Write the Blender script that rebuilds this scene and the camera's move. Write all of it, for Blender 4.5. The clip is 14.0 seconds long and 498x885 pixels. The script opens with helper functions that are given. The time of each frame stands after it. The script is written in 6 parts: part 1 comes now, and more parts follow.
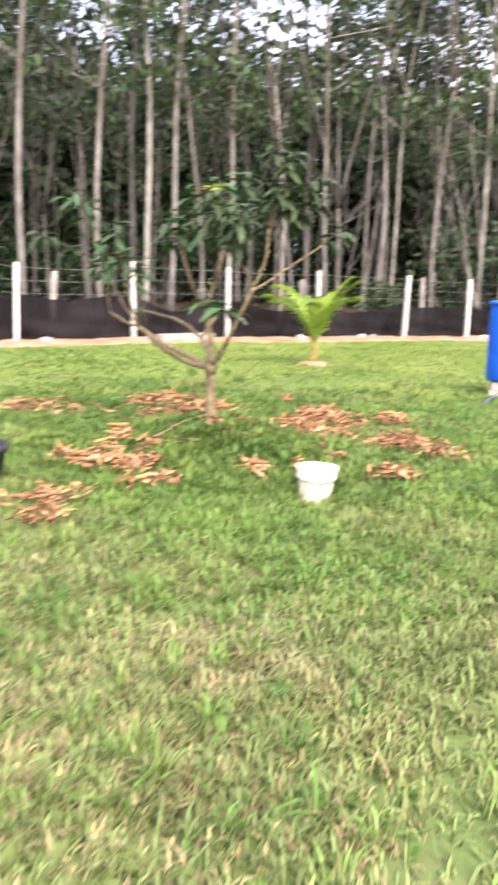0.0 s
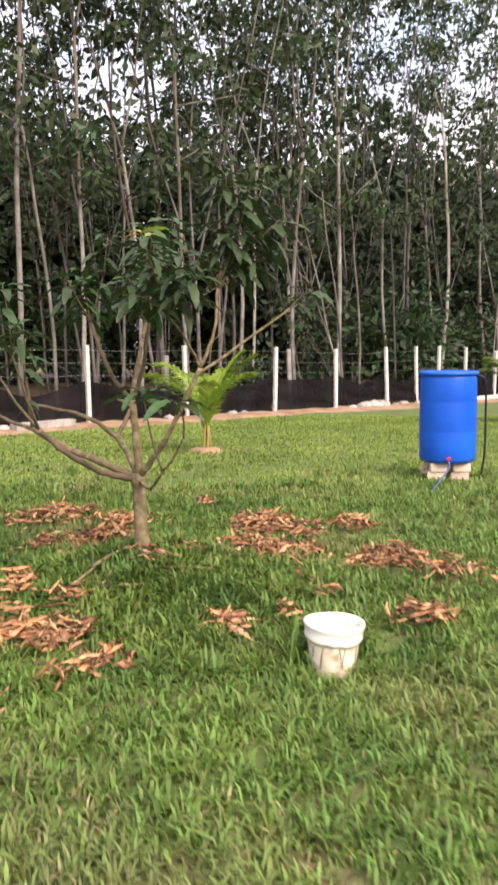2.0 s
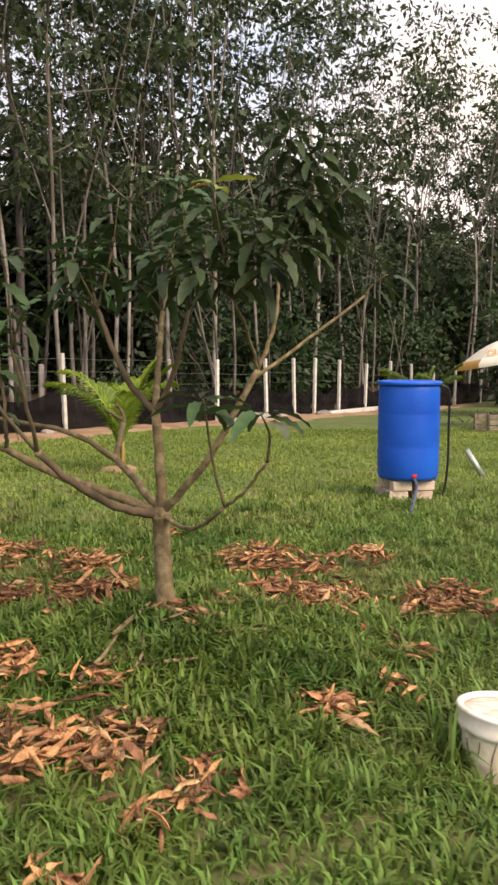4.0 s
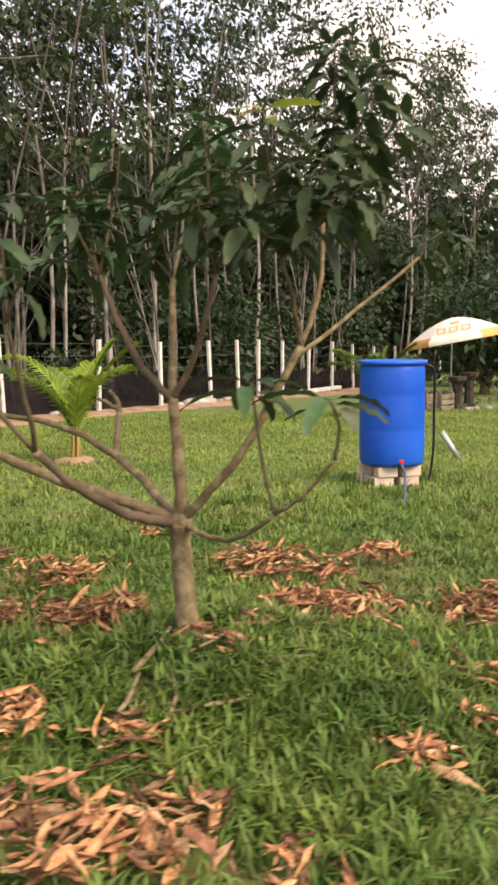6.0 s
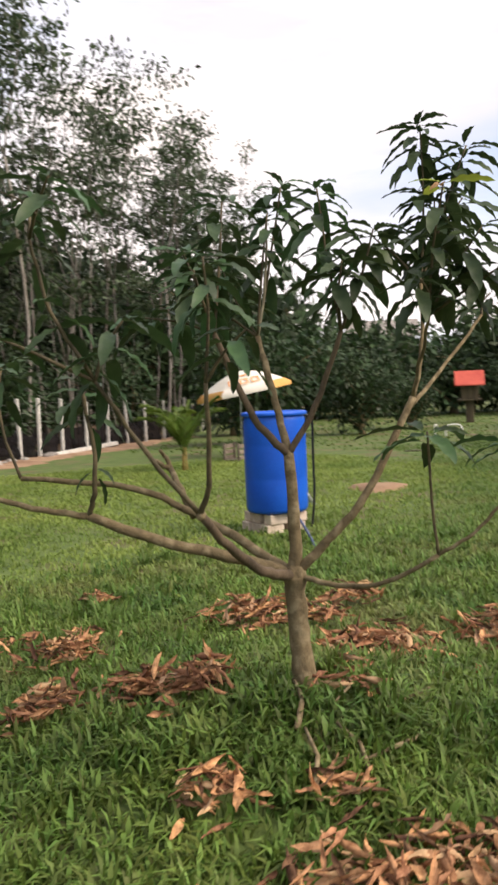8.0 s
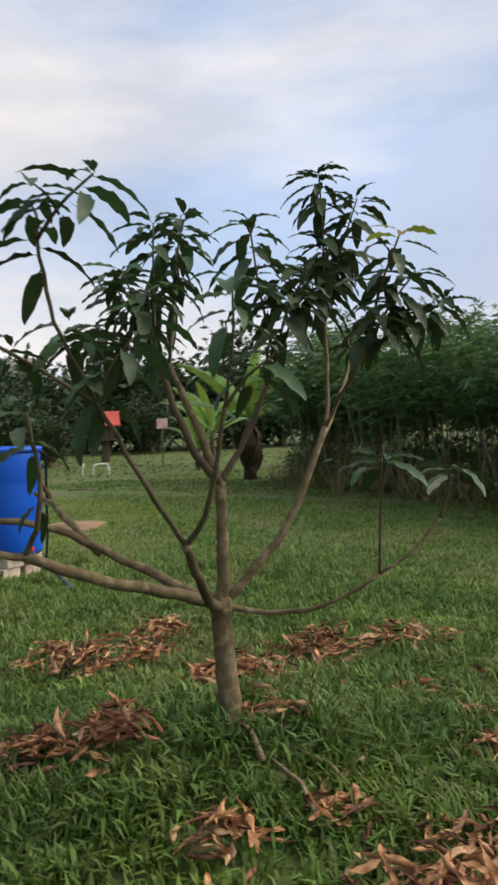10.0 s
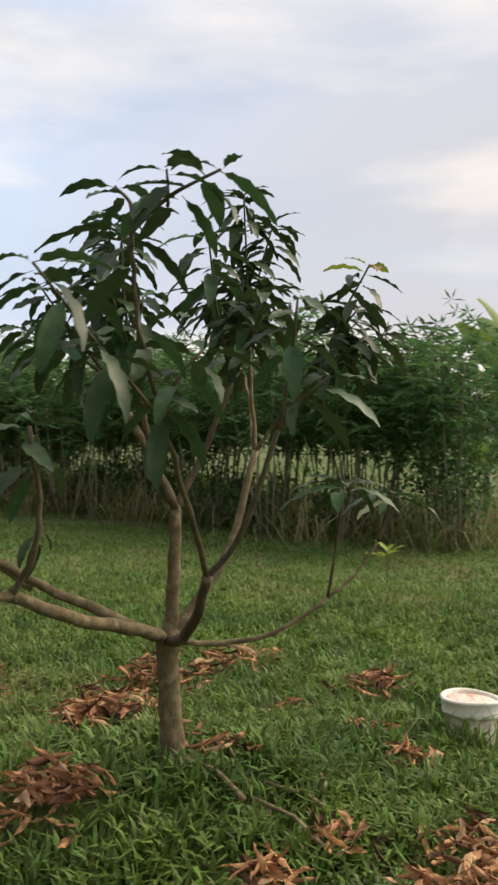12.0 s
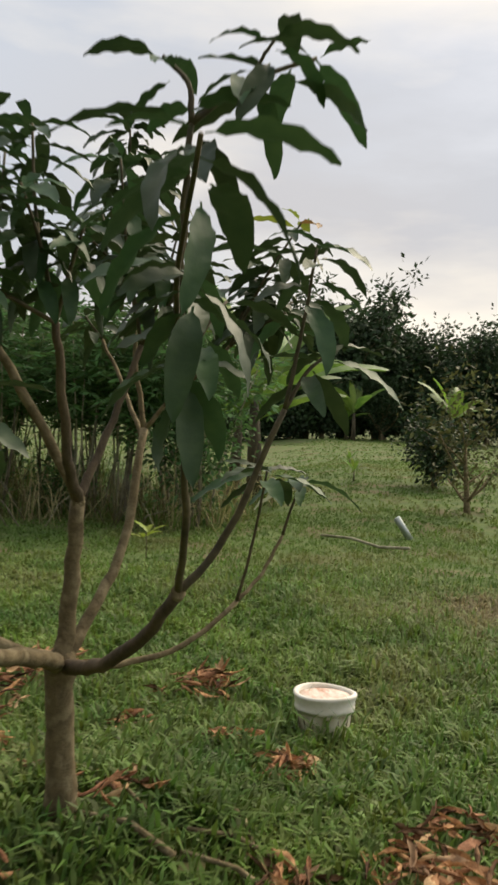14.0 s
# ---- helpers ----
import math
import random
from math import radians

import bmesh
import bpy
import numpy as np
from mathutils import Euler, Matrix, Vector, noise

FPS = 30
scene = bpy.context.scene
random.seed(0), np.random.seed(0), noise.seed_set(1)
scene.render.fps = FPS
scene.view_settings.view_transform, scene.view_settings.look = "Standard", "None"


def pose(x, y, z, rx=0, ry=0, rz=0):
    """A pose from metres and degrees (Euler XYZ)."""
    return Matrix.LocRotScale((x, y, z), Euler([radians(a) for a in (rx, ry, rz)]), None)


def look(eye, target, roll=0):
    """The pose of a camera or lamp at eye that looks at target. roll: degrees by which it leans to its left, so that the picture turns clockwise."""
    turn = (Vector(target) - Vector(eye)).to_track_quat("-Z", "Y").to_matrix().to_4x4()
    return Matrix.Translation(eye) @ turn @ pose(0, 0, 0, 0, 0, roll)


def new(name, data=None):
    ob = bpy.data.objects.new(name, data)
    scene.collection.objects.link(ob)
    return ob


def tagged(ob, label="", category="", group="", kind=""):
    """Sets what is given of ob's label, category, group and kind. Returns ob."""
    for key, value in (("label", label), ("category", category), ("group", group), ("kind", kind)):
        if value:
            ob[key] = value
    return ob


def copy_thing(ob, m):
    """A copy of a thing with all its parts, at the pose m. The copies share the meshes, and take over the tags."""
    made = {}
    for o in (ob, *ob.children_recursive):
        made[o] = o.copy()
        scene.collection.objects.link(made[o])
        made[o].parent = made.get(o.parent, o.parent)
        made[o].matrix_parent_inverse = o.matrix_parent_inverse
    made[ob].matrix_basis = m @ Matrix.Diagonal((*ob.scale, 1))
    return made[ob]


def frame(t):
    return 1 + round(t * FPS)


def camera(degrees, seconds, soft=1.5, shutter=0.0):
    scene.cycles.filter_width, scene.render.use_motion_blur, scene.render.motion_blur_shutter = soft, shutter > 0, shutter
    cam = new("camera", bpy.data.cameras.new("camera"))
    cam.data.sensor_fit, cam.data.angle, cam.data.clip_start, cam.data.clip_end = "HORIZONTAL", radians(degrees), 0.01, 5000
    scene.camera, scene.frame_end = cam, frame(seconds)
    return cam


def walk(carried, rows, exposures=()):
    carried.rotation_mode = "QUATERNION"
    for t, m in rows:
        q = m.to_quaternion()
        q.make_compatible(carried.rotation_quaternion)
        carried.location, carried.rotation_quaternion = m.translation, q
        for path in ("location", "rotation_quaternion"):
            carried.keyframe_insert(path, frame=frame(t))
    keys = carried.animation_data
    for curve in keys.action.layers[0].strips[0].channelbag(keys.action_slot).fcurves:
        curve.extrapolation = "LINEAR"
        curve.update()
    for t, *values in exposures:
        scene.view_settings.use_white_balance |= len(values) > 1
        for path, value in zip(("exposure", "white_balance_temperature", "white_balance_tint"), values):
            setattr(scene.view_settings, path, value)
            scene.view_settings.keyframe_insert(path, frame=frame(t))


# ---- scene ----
cam = camera(32.9, 14.0, soft=2.7, shutter=0.5)
PATH = [
    (0, (1.483, 2.337, 1.457), (0.924, 4.214, 1.052), 1.5),
    (0.5, (1.256, 2.763, 1.437), (0.964, 4.714, 1.109), 1.3),
    (1, (0.993, 3.202, 1.437), (0.725, 5.165, 1.164), -0.1),
    (1.5, (0.652, 3.543, 1.446), (0.412, 5.507, 1.156), -1.7),
    (2, (0.371, 3.902, 1.441), (0.176, 5.879, 1.211), -0.6),
    (2.5, (0.055, 4.178, 1.42), (-0.049, 6.17, 1.266), 1.2),
    (3, (-0.273, 4.432, 1.416), (-0.189, 6.426, 1.277), 1.9),
    (3.5, (-0.538, 4.734, 1.391), (-0.38, 6.72, 1.211), 0.9),
    (3.7, (-0.628, 4.82, 1.382), (-0.46, 6.803, 1.188), 0.4),
    (5.8, (-0.931, 5.586, 1.338), (-0.597, 7.545, 1.122), 0.1),
    (6, (-1.051, 5.605, 1.343), (-0.7, 7.559, 1.101), -0.6),
    (6.5, (-1.36, 5.726, 1.337), (-0.921, 7.66, 1.073), -0.6),
    (7, (-1.659, 5.908, 1.403), (-1.041, 7.802, 1.234), -0.5),
    (7.2, (-1.806, 5.92, 1.386), (-1.126, 7.797, 1.274), -1.1),
    (9.3, (-3.033, 6.417, 1.374), (-1.606, 7.804, 1.185), -1.3),
    (9.5, (-3.083, 6.524, 1.361), (-1.574, 7.828, 1.218), -1.3),
    (10, (-3.233, 6.788, 1.374), (-1.61, 7.956, 1.31), -1.5),
    (10.5, (-3.408, 7.031, 1.38), (-1.662, 8.004, 1.311), -0.7),
    (11, (-3.421, 7.34, 1.356), (-1.576, 8.112, 1.321), 0.8),
    (11.5, (-3.458, 7.647, 1.364), (-1.547, 8.239, 1.353), 0.4),
    (12, (-3.593, 7.898, 1.39), (-1.628, 8.272, 1.368), 0.8),
    (12.5, (-3.525, 8.215, 1.372), (-1.541, 8.466, 1.339), 0.1),
    (13, (-3.447, 8.484, 1.385), (-1.447, 8.513, 1.339), 0.1),
    (13.5, (-3.388, 8.659, 1.396), (-1.407, 8.392, 1.329), 0.6),
    (14, (-3.122, 8.674, 1.38), (-1.159, 8.296, 1.318), 3.0),
]
EXPOSURES = [(0, 1.85, 6500, 22), (0.5, 1.67, 6600, 24), (1.0, 1.14, 6700, 22), (1.5, 1.02, 6800, 22), (2.5, 1.06, 7050, 22), (3.0, 0.76, 7200, 20), (3.5, 0.46, 7500, 20), (6.0, 0.78, 7600, 21), (7.2, 0.73, 7450, 21), (9.3, -0.02, 6450, 12), (11, 0.0, 7050, 12), (12.5, 0.26, 7350, 11), (14, 0.1, 7450, 9)]
walk(cam, [(t, look(eye, target, roll)) for t, eye, target, roll in PATH], EXPOSURES)

# ---- world and sun ----
world = bpy.data.worlds.new("world")
scene.world = world
world.use_nodes = True
wn, wl = world.node_tree.nodes, world.node_tree.links
wn.clear()
SUN_ELEV, SUN_ROT = radians(44), radians(138)
w_out, w_bg = wn.new("ShaderNodeOutputWorld"), wn.new("ShaderNodeBackground")
w_sky = wn.new("ShaderNodeTexSky")
w_sky.sky_type, w_sky.sun_disc = "NISHITA", False
w_sky.sun_elevation, w_sky.sun_rotation = SUN_ELEV, SUN_ROT
w_sky.air_density, w_sky.dust_density = 1.0, 2.0
w_tc, w_map = wn.new("ShaderNodeTexCoord"), wn.new("ShaderNodeMapping")
w_map.inputs["Scale"].default_value = (1.0, 1.0, 3.6)
w_noise = wn.new("ShaderNodeTexNoise")
w_noise.inputs["Scale"].default_value, w_noise.inputs["Detail"].default_value = 2.1, 9.0
w_noise.inputs["Roughness"].default_value = 0.56
w_ramp = wn.new("ShaderNodeValToRGB")
w_ramp.color_ramp.elements[0].position, w_ramp.color_ramp.elements[1].position = 0.33, 0.56
w_ramp.color_ramp.elements[0].color = (0.62, 0.62, 0.62, 1)
w_n2 = wn.new("ShaderNodeTexNoise")
w_n2.inputs["Scale"].default_value, w_n2.inputs["Detail"].default_value = 1.3, 8.0
w_shade = wn.new("ShaderNodeValToRGB")
w_shade.color_ramp.elements[0].position, w_shade.color_ramp.elements[0].color = 0.42, (4.4, 5.6, 7.6, 1)
w_shade.color_ramp.elements[1].position, w_shade.color_ramp.elements[1].color = 0.58, (8.1, 7.8, 7.6, 1)
w_grey = wn.new("ShaderNodeValToRGB")
w_grey.color_ramp.elements[0].position, w_grey.color_ramp.elements[0].color = 0.42, (4.4, 4.65, 5.4, 1)
w_grey.color_ramp.elements[1].position, w_grey.color_ramp.elements[1].color = 0.58, (7.5, 7.35, 7.15, 1)
w_dot, w_side, w_both = wn.new("ShaderNodeVectorMath"), wn.new("ShaderNodeMapRange"), wn.new("ShaderNodeMix")
w_dot.operation = "DOT_PRODUCT"
w_dot.inputs[1].default_value = (0.98, -0.2, 0.0)
w_side.inputs["From Min"].default_value, w_side.inputs["From Max"].default_value = 0.72, 0.97
w_both.data_type = "RGBA"
w_mix = wn.new("ShaderNodeMix")
w_mix.data_type = "RGBA"
w_bg.inputs["Strength"].default_value = 0.13
wl.new(w_tc.outputs["Generated"], w_map.inputs["Vector"])
wl.new(w_map.outputs["Vector"], w_noise.inputs["Vector"])
wl.new(w_map.outputs["Vector"], w_n2.inputs["Vector"])
wl.new(w_noise.outputs["Fac"], w_ramp.inputs["Fac"])
wl.new(w_n2.outputs["Fac"], w_shade.inputs["Fac"])
wl.new(w_ramp.outputs["Color"], w_mix.inputs[0])
wl.new(w_sky.outputs["Color"], w_mix.inputs[6])
wl.new(w_n2.outputs["Fac"], w_grey.inputs["Fac"])
wl.new(w_tc.outputs["Generated"], w_dot.inputs[0])
wl.new(w_dot.outputs["Value"], w_side.inputs["Value"])
wl.new(w_side.outputs["Result"], w_both.inputs[0])
wl.new(w_shade.outputs["Color"], w_both.inputs[6])
wl.new(w_grey.outputs["Color"], w_both.inputs[7])
wl.new(w_both.outputs[2], w_mix.inputs[7])
w_dot2, w_side2, w_away = wn.new("ShaderNodeVectorMath"), wn.new("ShaderNodeMapRange"), wn.new("ShaderNodeMix")
w_dot2.operation = "DOT_PRODUCT"
w_dot2.inputs[1].default_value = (-0.42, 0.9, 0.1)
w_side2.inputs["From Min"].default_value, w_side2.inputs["From Max"].default_value = 0.7, 0.98
w_side2.inputs["To Max"].default_value = 0.6
w_away.data_type = "RGBA"
w_away.inputs[7].default_value = (3.9, 4.6, 5.9, 1)
wl.new(w_tc.outputs["Generated"], w_dot2.inputs[0])
wl.new(w_dot2.outputs["Value"], w_side2.inputs["Value"])
wl.new(w_side2.outputs["Result"], w_away.inputs[0])
wl.new(w_mix.outputs[2], w_away.inputs[6])
wl.new(w_away.outputs[2], w_bg.inputs["Color"])
wl.new(w_bg.outputs["Background"], w_out.inputs["Surface"])

sun_data = bpy.data.lights.new("sun", "SUN")
sun_data.energy, sun_data.angle, sun_data.color = 3.3, radians(40), (1.0, 0.91, 0.78)
sun = new("sun", sun_data)
sun_dir = Vector((math.sin(SUN_ROT) * math.cos(SUN_ELEV), math.cos(SUN_ROT) * math.cos(SUN_ELEV), math.sin(SUN_ELEV)))
sun.matrix_world = look(sun_dir * 60, (0, 0, 0))

# ---- materials ----
def material(name, c1, c2, scale=8.0, rough=0.7, bump=0.2, fine=60.0, stretch=(1, 1, 1), vary="", spread=0.3,
             through_light=0.0, metal=0.0, spec=0.3, space="Object", third=None, third_scale=1.5, hue=1.0):
    """Two colours mixed by noise at two scales, with a fine relief. vary: 'object' or 'island' shifts the value piece by piece."""
    m = bpy.data.materials.new(name)
    m.use_nodes = True
    n, l = m.node_tree.nodes, m.node_tree.links
    b, out = n["Principled BSDF"], n["Material Output"]
    tc, mp = n.new("ShaderNodeTexCoord"), n.new("ShaderNodeMapping")
    mp.inputs["Scale"].default_value = stretch
    l.new(tc.outputs[space], mp.inputs["Vector"])
    big, small = n.new("ShaderNodeTexNoise"), n.new("ShaderNodeTexNoise")
    big.inputs["Scale"].default_value, big.inputs["Detail"].default_value = scale, 6.0
    small.inputs["Scale"].default_value, small.inputs["Detail"].default_value = fine, 3.0
    for t in (big, small):
        l.new(mp.outputs["Vector"], t.inputs["Vector"])
    add = n.new("ShaderNodeMath")
    add.operation, add.inputs[1].default_value = "MULTIPLY_ADD", 0.35
    l.new(small.outputs["Fac"], add.inputs[0])
    l.new(big.outputs["Fac"], add.inputs[2])
    ramp = n.new("ShaderNodeValToRGB")
    ramp.color_ramp.elements[0].position, ramp.color_ramp.elements[0].color = 0.48, (*c1, 1)
    ramp.color_ramp.elements[1].position, ramp.color_ramp.elements[1].color = 0.86, (*c2, 1)
    l.new(add.outputs[0], ramp.inputs["Fac"])
    colour = ramp.outputs["Color"]
    if third:
        t3, r3, mx = n.new("ShaderNodeTexNoise"), n.new("ShaderNodeValToRGB"), n.new("ShaderNodeMix")
        t3.inputs["Scale"].default_value, t3.inputs["Detail"].default_value = third_scale, 5.0
        r3.color_ramp.elements[0].position, r3.color_ramp.elements[1].position = 0.5, 0.66
        mx.data_type = "RGBA"
        mx.inputs[7].default_value = (*third, 1)
        l.new(mp.outputs["Vector"], t3.inputs["Vector"])
        l.new(t3.outputs["Fac"], r3.inputs["Fac"])
        l.new(r3.outputs["Color"], mx.inputs[0])
        l.new(colour, mx.inputs[6])
        colour = mx.outputs[2]
    if vary:
        hsv, mr, mr2 = n.new("ShaderNodeHueSaturation"), n.new("ShaderNodeMapRange"), n.new("ShaderNodeMapRange")
        src = n.new("ShaderNodeObjectInfo").outputs["Random"] if vary == "object" else n.new("ShaderNodeNewGeometry").outputs["Random Per Island"]
        mr.inputs["To Min"].default_value, mr.inputs["To Max"].default_value = 1 - spread, 1 + spread
        mr2.inputs["To Min"].default_value, mr2.inputs["To Max"].default_value = 0.5 - 0.06 * spread * hue, 0.5 + 0.04 * spread * hue
        l.new(src, mr.inputs["Value"])
        l.new(src, mr2.inputs["Value"])
        l.new(mr.outputs["Result"], hsv.inputs["Value"])
        l.new(mr2.outputs["Result"], hsv.inputs["Hue"])
        l.new(colour, hsv.inputs["Color"])
        colour = hsv.outputs["Color"]
    l.new(colour, b.inputs["Base Color"])
    b.inputs["Roughness"].default_value, b.inputs["Metallic"].default_value = rough, metal
    b.inputs["Specular IOR Level"].default_value = spec
    if bump:
        bp = n.new("ShaderNodeBump")
        bp.inputs["Strength"].default_value, bp.inputs["Distance"].default_value = bump, 0.02
        l.new(add.outputs[0], bp.inputs["Height"])
        l.new(bp.outputs["Normal"], b.inputs["Normal"])
    if through_light:
        tr, ms = n.new("ShaderNodeBsdfTranslucent"), n.new("ShaderNodeMixShader")
        ms.inputs["Fac"].default_value = through_light
        l.new(colour, tr.inputs["Color"])
        l.new(b.outputs["BSDF"], ms.inputs[1])
        l.new(tr.outputs["BSDF"], ms.inputs[2])
        l.new(ms.outputs["Shader"], out.inputs["Surface"])
    return m


M_ground = material("lawn soil", (0.062, 0.1, 0.026), (0.112, 0.16, 0.042), 3.0, 0.95, 0.7, 45.0, third=(0.135, 0.112, 0.055), third_scale=1.3)
M_grass = material("grass blade", (0.115, 0.165, 0.05), (0.25, 0.29, 0.10), 0.9, 0.6, 0, 12.0, vary="island", spread=0.42, through_light=0.35, third=(0.27, 0.235, 0.12), third_scale=0.55)
M_grass_far = material("bleached lawn grass", (0.135, 0.215, 0.042), (0.265, 0.345, 0.078), 0.6, 0.65, 0, 12.0, vary="island", spread=0.14, through_light=0.35)
M_grass_lush = material("lush grass", (0.07, 0.142, 0.029), (0.18, 0.275, 0.056), 1.6, 0.55, 0, 12.0, vary="island", spread=0.45, through_light=0.35, third=(0.2, 0.235, 0.075), third_scale=0.8)
M_grass_mid = material("short green grass", (0.082, 0.15, 0.03), (0.155, 0.25, 0.052), 0.7, 0.6, 0, 8.0, vary="island", spread=0.2, through_light=0.35, third=(0.168, 0.188, 0.06), third_scale=0.7)
M_grass_dark = material("rank grass", (0.062, 0.128, 0.024), (0.15, 0.225, 0.045), 2.4, 0.55, 0, 12.0, vary="island", spread=0.45, through_light=0.3)
M_grass_dry = material("dry grass", (0.20, 0.17, 0.07), (0.36, 0.31, 0.16), 1.5, 0.7, 0, 12.0, vary="island", spread=0.4, through_light=0.25)
M_litter = material("leaf litter", (0.045, 0.03, 0.018), (0.13, 0.085, 0.048), 1.5, 0.95, 0.6, 25.0)
M_dirt = material("red earth", (0.20, 0.12, 0.07), (0.36, 0.24, 0.15), 2.0, 0.95, 0.5, 40.0)
M_dry = material("dry fallen leaf", (0.24, 0.112, 0.053), (0.54, 0.292, 0.148), 22.0, 0.8, 0.4, 90.0, vary="object", spread=0.42, through_light=0.12, spec=0.2, hue=0.5)
M_dry_pale = material("bleached fallen leaf", (0.34, 0.2, 0.105), (0.58, 0.39, 0.22), 18.0, 0.8, 0.4, 90.0, vary="object", spread=0.3, through_light=0.12, spec=0.2, hue=0.5)
M_dry_dark = material("rotting fallen leaf", (0.055, 0.03, 0.018), (0.19, 0.105, 0.058), 20.0, 0.9, 0.4, 90.0, vary="object", spread=0.4, spec=0.15, hue=0.5)
M_bark = material("mango bark", (0.108, 0.082, 0.044), (0.2, 0.152, 0.081), 26.0, 0.92, 0.45, 110.0, third=(0.262, 0.21, 0.122), third_scale=22.0)
M_bark_dark = material("dark smooth mango bark", (0.06, 0.045, 0.029), (0.155, 0.112, 0.07), 9.0, 0.8, 0.5, 90.0, stretch=(1, 1, 0.6))
M_twig = material("young twig", (0.06, 0.05, 0.03), (0.14, 0.11, 0.06), 20.0, 0.7, 0.2, 90.0)
M_leaf = material("mango leaf", (0.03, 0.066, 0.025), (0.064, 0.112, 0.041), 7.0, 0.48, 0.12, 50.0, vary="object", spread=0.4, through_light=0.18, spec=0.3)
M_leaf_new = material("young mango leaf", (0.22, 0.30, 0.04), (0.34, 0.40, 0.07), 7.0, 0.4, 0.1, 50.0, vary="object", spread=0.2, through_light=0.35)
M_leaf_pale = material("pale mango leaf", (0.36, 0.40, 0.28), (0.52, 0.54, 0.42), 9.0, 0.5, 0.1, 50.0, through_light=0.3)
M_leaf_rust = material("withered mango leaf", (0.26, 0.14, 0.05), (0.38, 0.23, 0.08), 7.0, 0.5, 0.1, 50.0, through_light=0.25)
M_rubber_bark = material("rubber tree bark", (0.076, 0.065, 0.054), (0.235, 0.22, 0.198), 5.0, 0.9, 0.4, 30.0, stretch=(1, 1, 0.4), vary="object", spread=0.55, third=(0.105, 0.086, 0.066), third_scale=1.6)
M_rubber_leaf = material("rubber tree leaf", (0.022, 0.042, 0.017), (0.056, 0.086, 0.033), 0.8, 0.5, 0, 6.0, vary="island", spread=0.5, through_light=0.25)
# leaf colours lowered, so that the wood's inner shade is partly in them
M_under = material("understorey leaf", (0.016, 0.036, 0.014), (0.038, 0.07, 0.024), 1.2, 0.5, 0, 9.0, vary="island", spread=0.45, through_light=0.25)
M_thicket_shade = material("thicket leaf darkened for shade", (0.012, 0.024, 0.011), (0.03, 0.052, 0.02), 1.2, 0.6, 0, 9.0, vary="island", spread=0.4, through_light=0.1)
M_olive = material("olive sapling leaf", (0.06, 0.072, 0.026), (0.13, 0.135, 0.05), 1.5, 0.6, 0, 9.0, vary="island", spread=0.4, through_light=0.3)
M_cassava = material("cassava leaf", (0.046, 0.116, 0.04), (0.118, 0.222, 0.07), 1.5, 0.6, 0, 12.0, vary="island", spread=0.45, through_light=0.42)
M_stem = material("cassava stem", (0.16, 0.14, 0.09), (0.33, 0.30, 0.21), 12.0, 0.8, 0.3, 60.0, vary="object", spread=0.35)
M_palm = material("palm frond", (0.15, 0.26, 0.028), (0.29, 0.39, 0.055), 4.0, 0.45, 0, 30.0, vary="island", spread=0.3, through_light=0.35)
M_palm_old = material("older palm frond", (0.07, 0.13, 0.022), (0.15, 0.225, 0.04), 4.0, 0.45, 0, 30.0, vary="island", spread=0.35, through_light=0.35)
M_palm_stem = material("palm stalk", (0.24, 0.17, 0.045), (0.40, 0.30, 0.10), 6.0, 0.6, 0.2, 40.0, stretch=(1, 1, 0.3))
M_print = material("orange print", (0.72, 0.30, 0.10), (0.78, 0.38, 0.15), 3.0, 0.8, 0.05, 90.0)
M_banana = material("banana leaf", (0.13, 0.25, 0.03), (0.26, 0.38, 0.06), 3.0, 0.4, 0.1, 30.0, vary="object", spread=0.3, through_light=0.4)
M_banana_old = material("older banana leaf", (0.075, 0.155, 0.028), (0.16, 0.265, 0.05), 3.0, 0.4, 0.1, 30.0, vary="object", spread=0.35, through_light=0.42)
M_banana_dead = material("withered banana leaf", (0.028, 0.02, 0.013), (0.10, 0.07, 0.042), 6.0, 0.85, 0.3, 30.0, vary="object", spread=0.4)
M_banana_stem = material("banana stem", (0.035, 0.027, 0.018), (0.11, 0.088, 0.05), 6.0, 0.7, 0.3, 30.0, stretch=(1, 1, 0.2))
M_far_leaf = material("far tree leaf", (0.02, 0.042, 0.016), (0.045, 0.08, 0.028), 0.5, 0.6, 0, 3.0, vary="island", spread=0.4, through_light=0.15)
M_drum = material("blue drum plastic", (0.003, 0.075, 0.48), (0.006, 0.12, 0.62), 2.0, 0.42, 0.04, 60.0)
M_white = material("worn white plastic", (0.74, 0.68, 0.57), (0.88, 0.85, 0.77), 9.0, 0.5, 0.08, 60.0, third=(0.62, 0.53, 0.40), third_scale=5.0)
M_bucket_side = material("yellowed plastic", (0.60, 0.53, 0.38), (0.80, 0.75, 0.60), 11.0, 0.55, 0.1, 60.0, third=(0.42, 0.34, 0.22), third_scale=14.0)
M_crack = material("dark crack", (0.05, 0.035, 0.02), (0.12, 0.085, 0.05), 20.0, 0.9, 0.1, 60.0)
M_brown_in = material("bucket sediment", (0.62, 0.44, 0.34), (0.84, 0.74, 0.66), 14.0, 0.45, 0.1, 60.0, third=(0.50, 0.22, 0.13), third_scale=11.0, stretch=(1, 2.5, 1))
M_post = material("white concrete post", (0.42, 0.41, 0.37), (0.68, 0.67, 0.62), 6.0, 0.85, 0.15, 60.0, vary="object", spread=0.15)
M_wood = material("weathered timber", (0.10, 0.08, 0.06), (0.26, 0.22, 0.17), 5.0, 0.85, 0.3, 60.0, stretch=(1, 6, 6))
